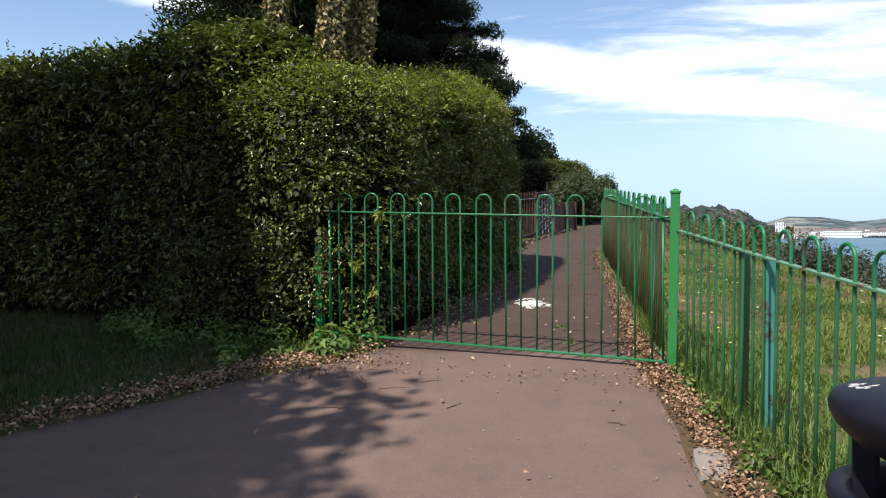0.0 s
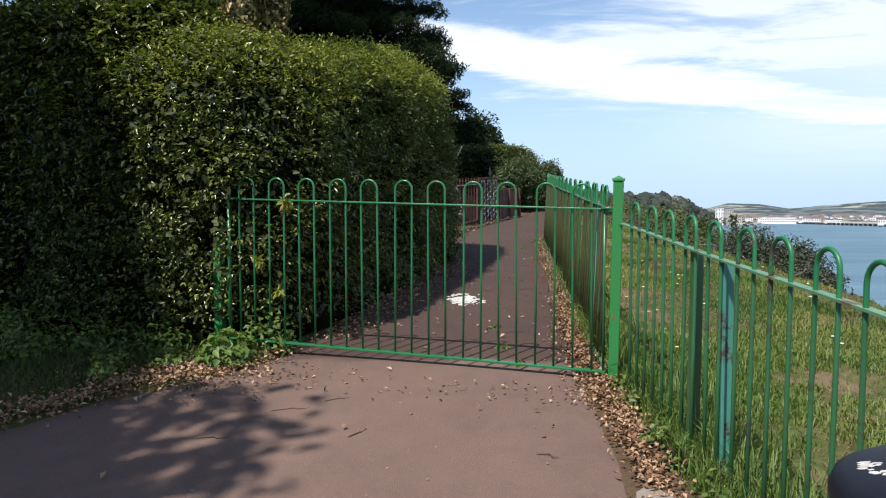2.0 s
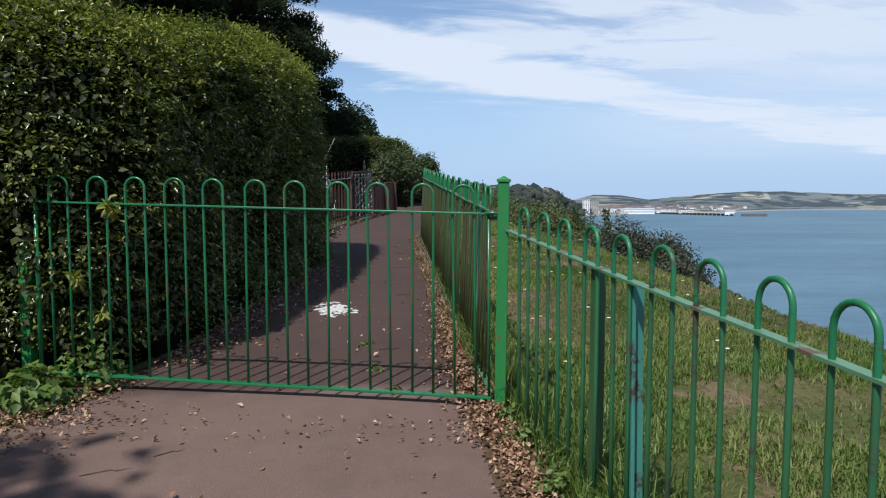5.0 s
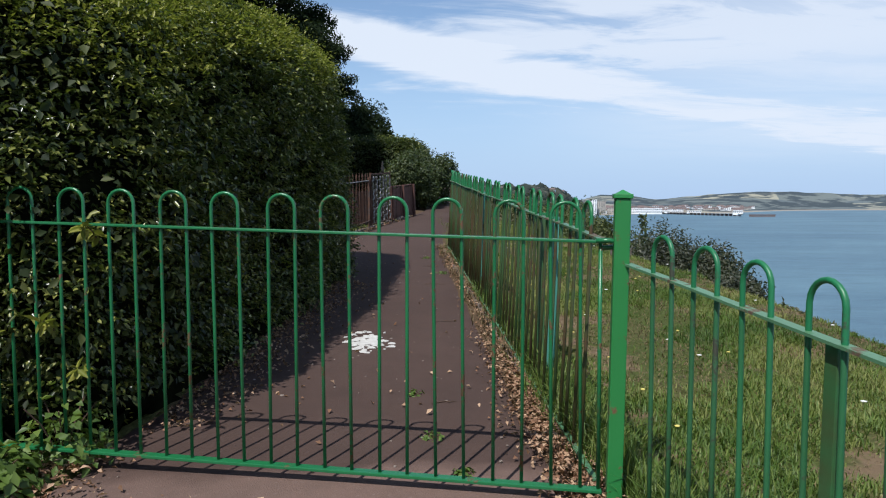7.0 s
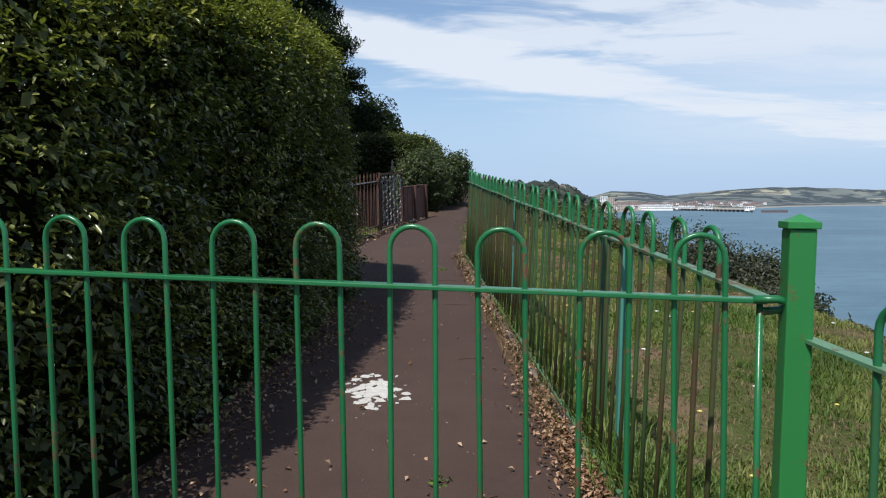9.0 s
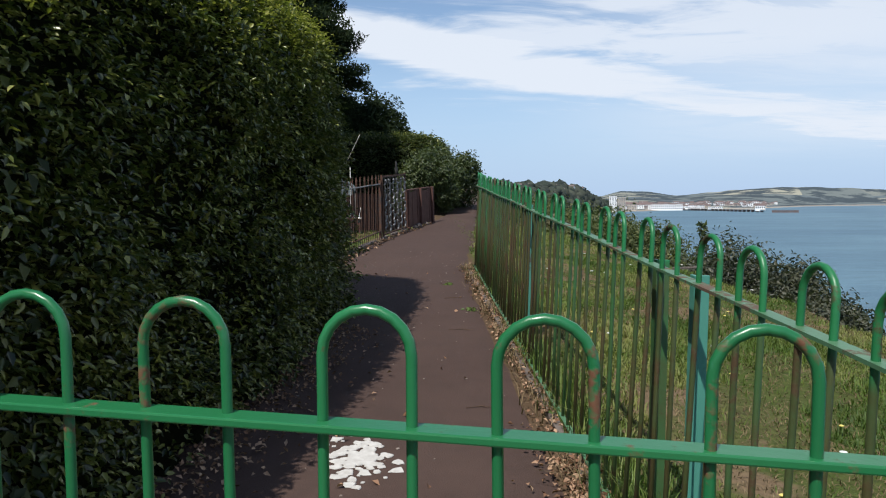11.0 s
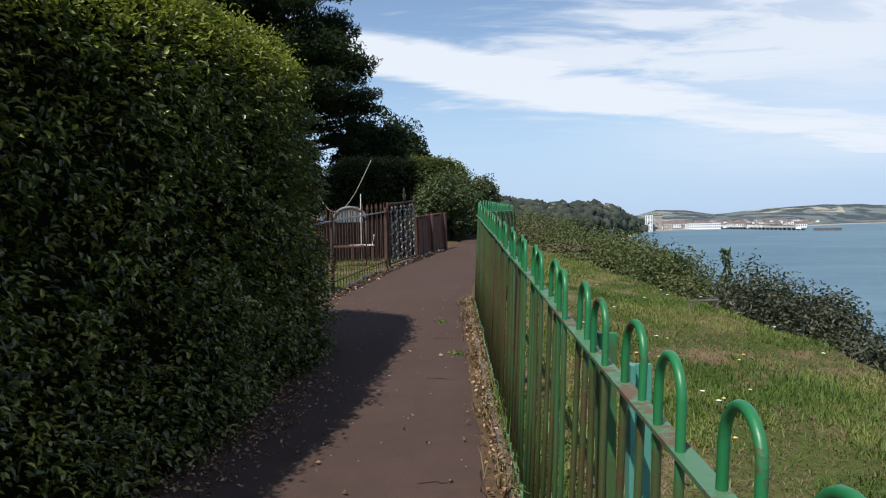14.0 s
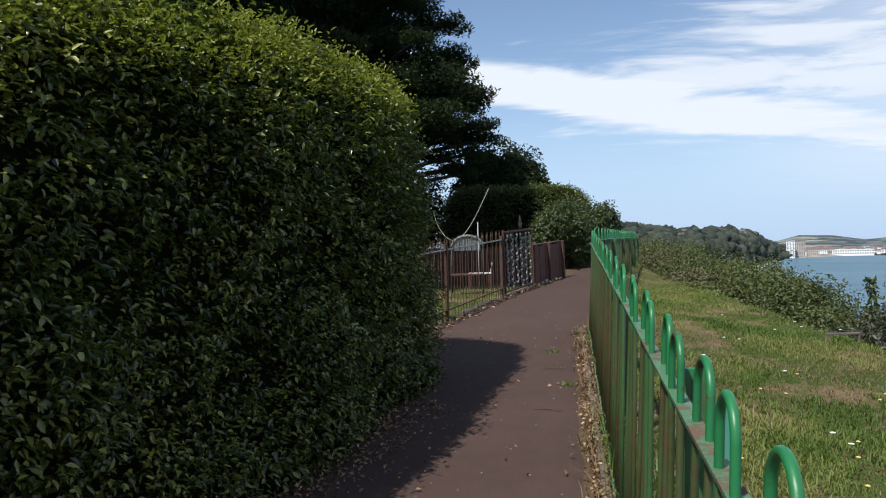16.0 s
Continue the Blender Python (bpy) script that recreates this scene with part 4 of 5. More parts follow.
fence("green bow-top iron fence with rusty bars and a faded teal post", (1.665, -2.0), (0.778, 4.77), 0.245, [2.945, 3.327, 5.53, 5.84], (2,), 0.812, 0.01, lambda y: 0.349 + 0.088 * (y - 3.8), False, 0.012, CLEAN_BOW)
fence("green bow-top iron fence with rusty bars beside a climbing path", (0.750, 4.90), (0.828, 12.40), 0.252, [1.27, 1.58, 4.02, 4.33, 6.9, 7.35], (0, 3), 1.150, 0.042, post_off=0.072)
fence("green bow-top iron fence bending away along the clifftop", (0.845, 12.46), (2.52, 24.9), 0.25, [0.05, 2.5, 5.0, 7.5, 10.0, 12.5], (), 0.6)


# ---- the gate ----
G0, G1 = Vector((-1.66, 5.30)), Vector((0.70, 4.80))
gd = (G1 - G0).normalized()
gate_len = (G1 - G0).length
gyaw = math.degrees(math.atan2(gd.y, gd.x))
gate = thing("gate", "closed green bow-top iron gate across a footpath", "gate", at=pose(G0.x, G0.y, 0, 0, 0, gyaw))
G_TOP0, G_TOP1 = 1.537, 1.462
G_LOW0, G_LOW1 = 0.606, 0.530


def gate_z(z0, z1, s):
    return z0 + (z1 - z0) * s / gate_len


def bar_between(name, s0, s1, z0, z1, half, thick, mat, parent, label=""):
    bm = bmesh.new()
    e = [[bm.verts.new((s, y, z + dz)) for y, dz in ((-half, -thick), (half, -thick), (half, thick), (-half, thick))] for s, z in ((s0, z0), (s1, z1))]
    for k in range(4):
        bm.faces.new((e[0][k], e[1][k], e[1][(k + 1) % 4], e[0][(k + 1) % 4]))
    bm.faces.new(e[0])
    bm.faces.new(e[1][::-1])
    bmesh.ops.bevel(bm, geom=bm.edges[:], offset=0.0025, segments=2, affect="EDGES", profile=0.5)
    bmesh.ops.recalc_face_normals(bm, faces=bm.faces)
    return part(name, bm, mat, parent, label)


bar_between("top_rail", -0.05, gate_len, gate_z(G_TOP0, G_TOP1, -0.05), G_TOP1, 0.019, 0.0055, GATE_GREEN, gate)
bar_between("bottom_rail", -0.05, gate_len, gate_z(G_LOW0, G_LOW1, -0.05), G_LOW1, 0.021, 0.0065, GATE_GREEN, gate)
GBOW = bow(0.108, 1.072, 0.0068, 10)
GBOW.materials.append(GATE_GREEN)
for k in range(11):
    s = 0.085 + 0.2195 * k
    ob = mesh_part("bow", GBOW, None, gate)
    ob.matrix_basis = pose(s, 0, gate_z(G_LOW0, G_LOW1, s), 0.3 * math.sin(k * 5), 0.4 * math.sin(k * 3), 0)
    # the bar between two bows is a leg of neither
bm = bmesh.new()
tube(bm, [(gate_len - 0.012, 0, G_LOW1), (gate_len - 0.012, 0, G_TOP1)], 0.0075, 8)
part("closing_bar", bm, GATE_GREEN, gate, smooth=True)
bm = bmesh.new()
tube(bm, [(gate_len - 0.03, -0.015, G_TOP1 + 0.004), (gate_len + 0.02, -0.02, G_TOP1 + 0.006), (gate_len + 0.045, -0.012, G_TOP1 - 0.004), (gate_len + 0.03, 0.0, G_TOP1 - 0.02), (gate_len - 0.01, 0.0, G_TOP1 - 0.024)], 0.009, 8)
part("latch", bm, GATE_GREEN, gate, smooth=True)
bm = bmesh.new()
tube(bm, [(-0.05, 0, G_LOW0 - 0.03), (-0.05, 0, G_TOP0 + 0.03)], 0.012, 8)
part("hinge_bar", bm, GATE_GREEN, gate, smooth=True)


def square_post(name, label, x, y, half, top, yaw, lean=0.0):
    z = landz(x, y)
    ob = thing(name, label, "post", at=pose(x, y, z, 0, lean, yaw))
    part("shaft", boxed(-half, half, -half, half, -0.1, top - z - 0.012, bevel=0.004), POST_GREEN, ob)
    bm = bmesh.new()
    c = half + 0.006
    box(bm, -c, c, -c, c, top - z - 0.012, top - z + 0.004, 0.002)
    base = [bm.verts.new((sx * half, sy * half, top - z + 0.004)) for sx, sy in ((-1, -1), (1, -1), (1, 1), (-1, 1))]
    tip = bm.verts.new((0, 0, top - z + 0.020))
    for k in range(4):
        bm.faces.new((base[k], base[(k + 1) % 4], tip))
    part("cap", bm, POST_GREEN, ob)
    return ob


square_post("gate_post", "square green steel gate post with a shallow pyramid cap", 0.742, 4.785, 0.028, 1.632, gyaw, 1.0)
square_post("gate_post", "green steel hinge post half hidden in hedge leaves", -1.84, 5.46, 0.03, 1.58, gyaw)

# ---- litter bin ----
bz = landz(0.93, 1.86)
litter_bin = thing("litter_bin", "dark navy plastic litter bin with a domed lid", "litter bin", at=pose(0.945, 1.86, bz - 0.12))
bm = bmesh.new()
lathe(bm, [(0.0, 0.0), (0.235, 0.0), (0.25, 0.02), (0.262, 0.53), (0.285, 0.552), (0.290, 0.572), (0.285, 0.588), (0.262, 0.594), (0.235, 0.588), (0.225, 0.56), (0.222, 0.45)], 40)
part("body", bm, BIN_PLASTIC, litter_bin, smooth=True)
bm = bmesh.new()
lathe(bm, [(0.0, 0.44), (0.224, 0.44)], 32)
part("liner", bm, BIN_DARK, litter_bin)
for k in range(3):
    a = 2 * math.pi * k / 3 + 2.75
    bm = bmesh.new()
    box(bm, -0.03, 0.03, -0.05, 0.05, 0.55, 0.72, 0.01, Matrix.Rotation(a, 4, "Z") @ Matrix.Translation((0.20, 0, 0)))
    part("lid_support", bm, BIN_PLASTIC, litter_bin)
bm = bmesh.new()
lathe(bm, [(0.0, 0.685), (0.19, 0.685), (0.225, 0.705), (0.268, 0.748), (0.283, 0.775), (0.286, 0.795), (0.278, 0.815), (0.255, 0.828), (0.18, 0.842), (0.08, 0.850), (0.0, 0.852)], 40)
lid = part("lid", bm, BIN_PLASTIC, litter_bin, smooth=True)
g = np.random.default_rng(5)
bm = bmesh.new()
for k in range(16):
    cx, cy, s = -0.198 + g.normal(0, 0.014), 0.085 + g.normal(0, 0.022), g.uniform(0.005, 0.014)
    v = [bm.verts.new((cx + math.cos(t) * s * g.uniform(0.6, 1.2), cy + math.sin(t) * s * 0.7, 0.8425 - 0.19 * (math.hypot(cx + math.cos(t) * s, cy + math.sin(t) * s) - 0.18))) for t in np.linspace(0, 6.28, 8)[:-1]]
    bm.faces.new(v)
part("dried_splash", bm, DROPPING, lid, "white dried bird dropping")

# ---- on the path ----
g = np.random.default_rng(21)


def flat_chip(bm, x, y, z, r, n=7):
    a0 = g.uniform(0, 6.28)
    lower = []
    upper = []
    for k in range(n):
        q = r * g.uniform(0.55, 1.25)
        px, py = x + math.cos(a0 + 6.2832 * k / n) * q * 1.3, y + math.sin(a0 + 6.2832 * k / n) * q
        pz = path_z(px, py)
        lower.append(bm.verts.new((px, py, pz + z - 0.004)))
        upper.append(bm.verts.new((x + (px - x) * 0.9, y + (py - y) * 0.9, pz + z)))
    bm.faces.new(upper)
    for k in range(n):
        bm.faces.new((lower[k], lower[(k + 1) % n], upper[(k + 1) % n], upper[k]))


bm = bmesh.new()
for k in range(150):
    u, a = abs(g.normal(0, 0.45)), g.uniform(0, 6.28)
    flat_chip(bm, -0.23 + math.cos(a) * u * 0.20, 7.15 + math.sin(a) * u * 0.36, 0.007, g.uniform(0.006, 0.03))
tagged(part("white_splash", bm, DROPPING), "dried white paint-like splash on asphalt", "stain", kind="stuff")

bm = bmesh.new()
for k in range(300):
    y = g.uniform(0.8, 14)
    x = g.uniform(along(LEFT, y) + 0.2, along(RIGHT, y))
    flat_chip(bm, x, y, 0.0055, abs(g.normal(0, 0.0028)) + 0.002, 5)
tagged(part("path_litter", bm, CONCRETE), "pale specks of grit and petals scattered on asphalt", "litter", kind="stuff")

for (x, y, a, ln) in ((-0.95, 4.15, 20, 0.28), (-0.75, 4.32, 35, 0.2), (-0.55, 3.85, 60, 0.18), (0.30, 3.65, -20, 0.14), (-1.2, 3.75, 10, 0.22), (0.2, 5.9, 15, 0.2), (0.36, 7.75, 5, 0.22), (0.40, 9.4, -10, 0.3), (0.42, 10.6, 8, 0.26)):
    z = path_z(x, y)
    bm = bmesh.new()
    c, s = 0.7 * math.cos(radians(a)), 0.7 * math.sin(radians(a))
    tube(bm, [(-c * ln / 2, -s * ln / 2, 0.004), (0.01, 0.016, 0.005), (c * ln * 0.2, s * ln * 0.2 - 0.01, 0.005), (c * ln / 2, s * ln / 2, 0.004)], [0.002, 0.0032, 0.0028, 0.0012], 6)
    ob = part("twig", bm, TWIG)
    ob.matrix_basis = pose(x, y, z)
    tagged(ob, "dry brown twig lying on asphalt", "twig", "twigs on the path")

# broken concrete footing beside the path
bm = bmesh.new()
flat = []
for k in range(11):
    a = 2 * math.pi * k / 11
    q = 0.115 * (1 + 0.9 * noise.noise(Vector((2 * math.cos(a), 2 * math.sin(a), 3))))
    flat.append((0.66 + math.cos(a) * q * 0.75, 3.22 + math.sin(a) * q * 1.35))
up = [bm.verts.new((x, y, path_z(x, y) + 0.006)) for x, y in flat]
dn = [bm.verts.new((x * 1.0 + (x - 0.66) * 0.1, y + (y - 3.22) * 0.1, path_z(x, y) - 0.03)) for x, y in flat]
hub = bm.verts.new((0.66, 3.22, path_z(0.66, 3.22) + 0.012))
for k in range(11):
    bm.faces.new((up[k], up[(k + 1) % 11], hub))
for k in range(11):
    bm.faces.new((dn[k], dn[(k + 1) % 11], up[(k + 1) % 11], up[k]))
tagged(part("concrete_slab", bm, CONCRETE), "broken pale concrete footing beside a path", "slab")

# narrow edging between path and fence
edging = thing("edging", "narrow weathered concrete edging along a path", "kerb", kind="structure")
y = 5.3
while y < 12.0:
    bm = bmesh.new()
    x0, x1 = 0.70, 0.70
    z0, z1 = path_z(x0, y), path_z(x1, y + 0.9)
    box(bm, -0.02, 0.02, 0.0, 0.895, -0.06, 0.012, 0.004)
    ob = part("kerb_stone", bm, STONE, edging)
    ob.matrix_basis = pose(x0, y, z0, math.degrees(math.atan2(z1 - z0, 0.9)), 0, 0.5 * math.sin(y * 7))
    y += 0.9

# low stones along the foot of the garden railing
for k in range(9):
    y = 12.1 + 0.55 * k
    x = float(np.interp(y, [12.0, 15.4, 16.7, 18], [-1.13, -0.38, 0.02, 0.41])) - 0.02
    bm = bmesh.new()
    box(bm, -0.04, 0.04, 0.0, 0.34 + 0.12 * math.sin(k * 2.2), -0.08, 0.016 + 0.010 * math.sin(k * 5), 0.008)
    for v in bm.verts:
        v.co += Vector((0.014 * noise.noise(v.co * 9 + Vector((k, 0, 0))), 0, 0.012 * noise.noise(v.co * 7 + Vector((0, k, 0)))))
    ob = part("kerb_stone", bm, STONE, edging)
    ob.matrix_basis = pose(x, y, path_z(x, y), 3.6, 0, -13)

# ---- leaf litter, grass and weeds ----
g = rng


def scatter(name, label, n, pick, leaf, mat, category="leaf litter", lift=0.012, parent=None):
    xy = pick(n)
    z = np.maximum(land(np.minimum(xy[:, 0], 0.8), xy[:, 1]), land(xy[:, 0], xy[:, 1])) + lift + np.abs(g.normal(0, 0.010, len(xy)))
    N = np.tile(np.array([0, 0, 1.0]), (len(xy), 1))
    ob = leaf_cloud(name, np.column_stack([xy, z]), N, leaf, leaf * 0.62, mat, parent, g, 0.0, 0.5, 0.3)
    return tagged(ob, label, category)


def fence_side(n):
    y = g.uniform(1.5, 12.5, n)
    near_gate = g.random(n) < 0.62
    y = np.where(near_gate, g.normal(5.3, 0.9, n), y)
    x = 0.735 - np.abs(g.normal(0, 0.070, n)) * np.where((y > 4.3) & (y < 7.5), 1.35, 0.75) + g.normal(0, 0.025, n)
    bare = ((x - 0.66) / 0.10) ** 2 + ((y - 3.22) / 0.17) ** 2 > 1
    return np.column_stack([x, y])[bare]


def hedge_side(n):
    y = g.uniform(5.6, 9.5, n)
    x = -1.30 + 0.165 * (y - 5.4) + 0.02 + np.abs(g.normal(0, 0.20, n))
    return np.column_stack([x, y])


def lawn_side(n):
    y = g.uniform(2.2, 5.3, n)
    x = np.array([along(LEFT, v) for v in y]) + g.normal(-0.05, 0.13, n)
    return np.column_stack([x, y])


def before_gate(n):
    x = g.uniform(-1.9, 0.65, n)
    return np.column_stack([x, 5.22 - 0.21 * (x + 1.66) - 0.22 - np.abs(g.normal(0, 0.24, n))])


def beside_weed(n):
    return np.column_stack([g.normal(-1.75, 0.34, n), g.normal(4.72, 0.20, n)])


def anywhere(n):
    y = g.uniform(2.0, 12.0, n)
    x = np.array([g.uniform(along(LEFT, v), along(RIGHT, v)) for v in y])
    return np.column_stack([x, y])


scatter("dead_leaves", "drift of dry orange-brown leaves along a fence", 6400, fence_side, 0.028, DEAD_LEAF)
scatter("dead_leaves", "trodden brown leaves beside a path and fence foot", 1100, lambda n: np.column_stack([0.72 + g.normal(0, 0.06, n), g.uniform(1.4, 4.7, n)]), 0.026, DEAD_LEAF)
scatter("dead_leaves", "fallen brown leaves under a hedge", 1500, hedge_side, 0.028, DEAD_LEAF)
scatter("dead_leaves", "dry brown leaves along the edge of a lawn", 3000, lawn_side, 0.032, DEAD_LEAF, lift=0.022)
scatter("dead_leaves", "dusty dry leaves along a garden railing", 260, lambda n: (lambda y: np.column_stack([np.interp(y, [12.0, 15.4, 16.7, 18], [-1.04, -0.32, 0.08, 0.46]) + np.abs(g.normal(0, 0.07, n)), y]))(g.uniform(11.8, 17.8, n)), 0.05, DEAD_LEAF)
scatter("dead_leaves", "pale dry leaf scraps blown along the foot of a gate", 100, before_gate, 0.026, DEAD_LEAF)
scatter("dead_leaves", "drift of orange-brown leaves beside a weed and gate", 900, beside_weed, 0.028, DEAD_LEAF)
scatter("dead_leaves", "a few fallen leaves scattered on asphalt", 130, anywhere, 0.034, DEAD_LEAF)


def blades(name, label, xy, height, width, mat, lean=0.45):
    """Grass: bent blades of two pieces each."""
    n = len(xy)
    uneven = np.array([noise.noise(Vector((p[0] * 1.3, p[1] * 1.3, 0.0))) for p in xy])
    z = land(xy[:, 0], xy[:, 1]) + 0.05 * uneven * np.clip((np.abs(xy[:, 0] + 0.1) - 1.6) / 0.8, 0, 1) - 0.018
    P = np.column_stack([xy, z])
    a = g.uniform(0, 2 * math.pi, n)
    H = (height * g.uniform(0.45, 1.35, n))[:, None]
    D = np.stack([np.cos(a), np.sin(a), 0 * a], 1)
    S = np.stack([-np.sin(a), np.cos(a), 0 * a], 1) * (width * g.uniform(0.7, 1.3, n))[:, None]
    bend = (lean * g.uniform(0.2, 1.5, n))[:, None]
    up = np.array([0, 0, 1.0])
    verts = np.stack([P - S, P + S, P + up * H * 0.6 + D * H * bend * 0.4 + S * 0.7, P + up * H * 0.6 + D * H * bend * 0.4 - S * 0.7, P + up * H * (1 - 0.25 * bend) + D * H * bend], 1).reshape(-1, 3)
    i = np.arange(n)[:, None] * 5
    faces = np.concatenate([i + [0, 1, 2], i + [0, 2, 3], i + [3, 2, 4]], 1).reshape(-1, 3)
    return tagged(mesh_part(name, raw_mesh(name, verts, faces, 3), mat), label, "grass", kind="stuff")


def field(n, x0, x1, y0, y1, dense=0.0, ok=None):
    xy = np.column_stack([g.uniform(x0, x1, n), g.uniform(y0, y1, n)])
    k = np.array([noise.noise(Vector((p[0] * 0.9, p[1] * 0.9, 2.0))) + 0.55 * noise.noise(Vector((p[0] * 4.1, p[1] * 4.1, 5.0))) for p in xy])
    xy = xy[g.random(len(xy)) < np.clip(0.75 + dense * k, 0.04, 1)]
    return xy if ok is None else xy[ok(xy)]


turf = lambda p: p[:, 0] < edge_x(p[:, 1]) + 0.25
blades("grass", "rough sunlit clifftop grass with dry patches", np.concatenate([field(115000, 0.86, 4.4, 0.5, 9.5, 2.6, turf), field(85000, 0.86, 4.2, 9.5, 18, 2.6, turf), field(16000, 1.5, 4.0, 18, 30, 1.6, turf)]), 0.034, 0.0032, GRASS, 0.9)
blades("grass", "coarse green tussocks in worn turf", np.concatenate([field(52000, 0.95, 4.3, 1.0, 11, 4.5, turf), field(20000, 0.95, 4.0, 11, 19, 4.5, turf)]), 0.062, 0.0036, GRASS, 0.8)
blades("grass", "lush green grass between fence and cliff edge", field(52000, 0.95, 4.4, 0.8, 6.4, 2.5, turf), 0.055, 0.0036, RANK_GRASS, 0.8)
blades("thatch", "flattened dry brown grass between green tufts", np.concatenate([field(12000, 0.86, 4.2, 0.5, 6, -2.2, turf), field(42000, 0.86, 4.2, 6, 13, -2.2, turf), field(14000, 0.86, 4.0, 13, 22, -2.2, turf)]), 0.030, 0.0026, STRAW, 1.6)
lawn_ok = lambda p: p[:, 0] < np.array([along(LEFT, v) for v in p[:, 1]]) - 0.02
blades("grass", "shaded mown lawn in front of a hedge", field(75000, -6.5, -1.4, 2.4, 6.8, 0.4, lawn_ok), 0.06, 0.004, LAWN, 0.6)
blades("grass", "short garden lawn behind railings", field(14000, -4.5, -0.5, 12.5, 21, 0.8, lambda p: p[:, 0] < np.interp(p[:, 1], [12.5, 15.4, 16.7, 18, 21], [-1.15, -0.55, -0.25, 0.2, 0.2])), 0.05, 0.004, GRASS, 0.6)
fence_grass = np.concatenate([np.column_stack([np.interp(yy, [0, 4.9, 12.4], [1.04, 0.88, 0.82]) + g.normal(0.0, 0.05, len(yy)), yy]) for yy in (g.uniform(0.5, 12.4, 2600), g.normal(4.2, 0.7, 4000))])
blades("long_grass", "long uncut grass grown up through a fence", fence_grass, 0.13, 0.0026, NETTLE, 0.55)


tall_y = np.concatenate([g.uniform(2.2, 4.75, 2500), g.normal(5.7, 0.45, 2600), g.uniform(6.2, 9.0, 700)])
tall_x = np.interp(tall_y, [2.2, 4.75, 4.9, 9.0], [1.10, 0.84, 0.80, 0.77]) + np.where(tall_y < 4.75, np.abs(g.normal(0.02, 0.14, len(tall_y))), g.normal(0.03, 0.06, len(tall_y)))
blades("long_grass", "tall rank grass standing against iron fence bars", np.column_stack([tall_x, tall_y]), 0.19, 0.0034, RANK_GRASS, 0.65)
tuft_y = np.concatenate([g.normal(c, 0.13, 120) for c in (6.9, 7.8, 8.6, 9.3, 10.0, 10.9, 11.6, 12.2)])
blades("dry_grass", "dry grass tufts leaning over the edge of a path", np.column_stack([0.70 + g.normal(0, 0.045, len(tuft_y)), tuft_y]), 0.11, 0.003, STRAW, 1.1)


def weed(x, y, r, n, leaf=0.05, label="low leafy weed growing at the edge of a path", mat=NETTLE, h=0.5):
    ob = thing("weed", label, "weed", "weeds by the path", at=pose(x, y, max(landz(x, y), landz(min(x, 0.8), y))))
    d = unit(g.normal(size=(n, 3)) * np.array([1, 1, 0.6]) + np.array([0, 0, 0.4]))
    d[:, 2] = np.abs(d[:, 2])
    P = d * np.array([r, r, r * h * 1.4]) * (g.random(n) ** 0.4)[:, None]
    leaf_cloud("leaves", P, d + np.array([0, 0, 0.8]), leaf, leaf * 0.65, mat, ob, g, 0.2, 0.5)
    for k in range(5):
        a = 1.26 * k
        part("stem", tube(bmesh.new(), [(0, 0, 0), (math.cos(a) * r * 0.4, math.sin(a) * r * 0.4, r * h * 0.7), (math.cos(a) * r * 0.7, math.sin(a) * r * 0.7, r * h)], 0.003, 5), TWIG, ob)
    return ob


for (x, y, r) in ((-2.95, 5.05, 0.18), (-2.5, 5.35, 0.2), (-3.7, 5.75, 0.22), (-2.25, 4.72, 0.11)):
    weed(x, y, r, 300, 0.045, "low nettles in the shade of a hedge", h=0.7)
weed(-1.62, 5.02, 0.20, 400, 0.065, "leafy green weed at the foot of a gate", h=0.75)
weed(-1.98, 4.98, 0.14, 260, 0.038)
weed(-2.35, 4.95, 0.15, 260, 0.038)
weed(-2.7, 5.2, 0.22, 420, 0.042, "low nettles in the shade of a hedge", h=0.9)
weed(-3.3, 5.5, 0.24, 420, 0.042, "low nettles in the shade of a hedge", h=0.8)
weed(-2.15, 5.25, 0.2, 420, 0.042, "low nettles in the shade of a hedge", h=0.9)
for k in range(14):
    y = 1.7 + 0.76 * k + 0.2 * math.sin(k * 3)
    weed(float(np.interp(y, [1.7, 4.75, 4.9], [1.06, 0.80, 0.77])) + 0.03 * math.sin(k * 7), y, (0.08 if y < 5.5 else 0.065) + 0.03 * abs(math.sin(k * 2.3)), 90 if y < 5.5 else 60, 0.034 if y < 5.5 else 0.032)
for k in range(8):
    y = 2.9 + 0.24 * k
    weed(float(np.interp(y, [1.7, 4.75], [1.02, 0.80])) - 0.03 + 0.06 * math.sin(k * 4.1), y, 0.06 + 0.03 * abs(math.sin(k * 1.9)), 80, 0.034, "leafy green weed crowding the foot of a fence", h=0.9)
for (x, y) in ((0.10, 5.45), (0.20, 5.05), (0.42, 11.3), (0.52, 10.1), (0.05, 6.05)):
    weed(x, y, 0.06, 40, 0.035, "small weed in a crack of asphalt", h=0.3)
weed(-1.45, 5.30, 0.2, 260, 0.05, "bramble leaves pushing through a gate", h=1.3)

# daisies and pale seed heads in the turf
for k in range(26):
    x, y = float(g.uniform(1.1, 3.8)), float(g.uniform(2.5, 14))
    ob = thing("daisy", "small white flower in rough grass", "flower", "flowers in the turf", at=pose(x, y, landz(x, y)))
    bm = bmesh.new()
    tube(bm, [(0, 0, 0), (0.004, 0, 0.05), (0, 0, 0.085)], 0.0015, 4)
    part("stem", bm, NETTLE, ob)
    bm = bmesh.new()
    lathe(bm, [(0.0, 0.083), (0.012, 0.085), (0.017, 0.089), (0.008, 0.092), (0.0, 0.093)], 9)
    part("petals", bm, DAISY, ob)

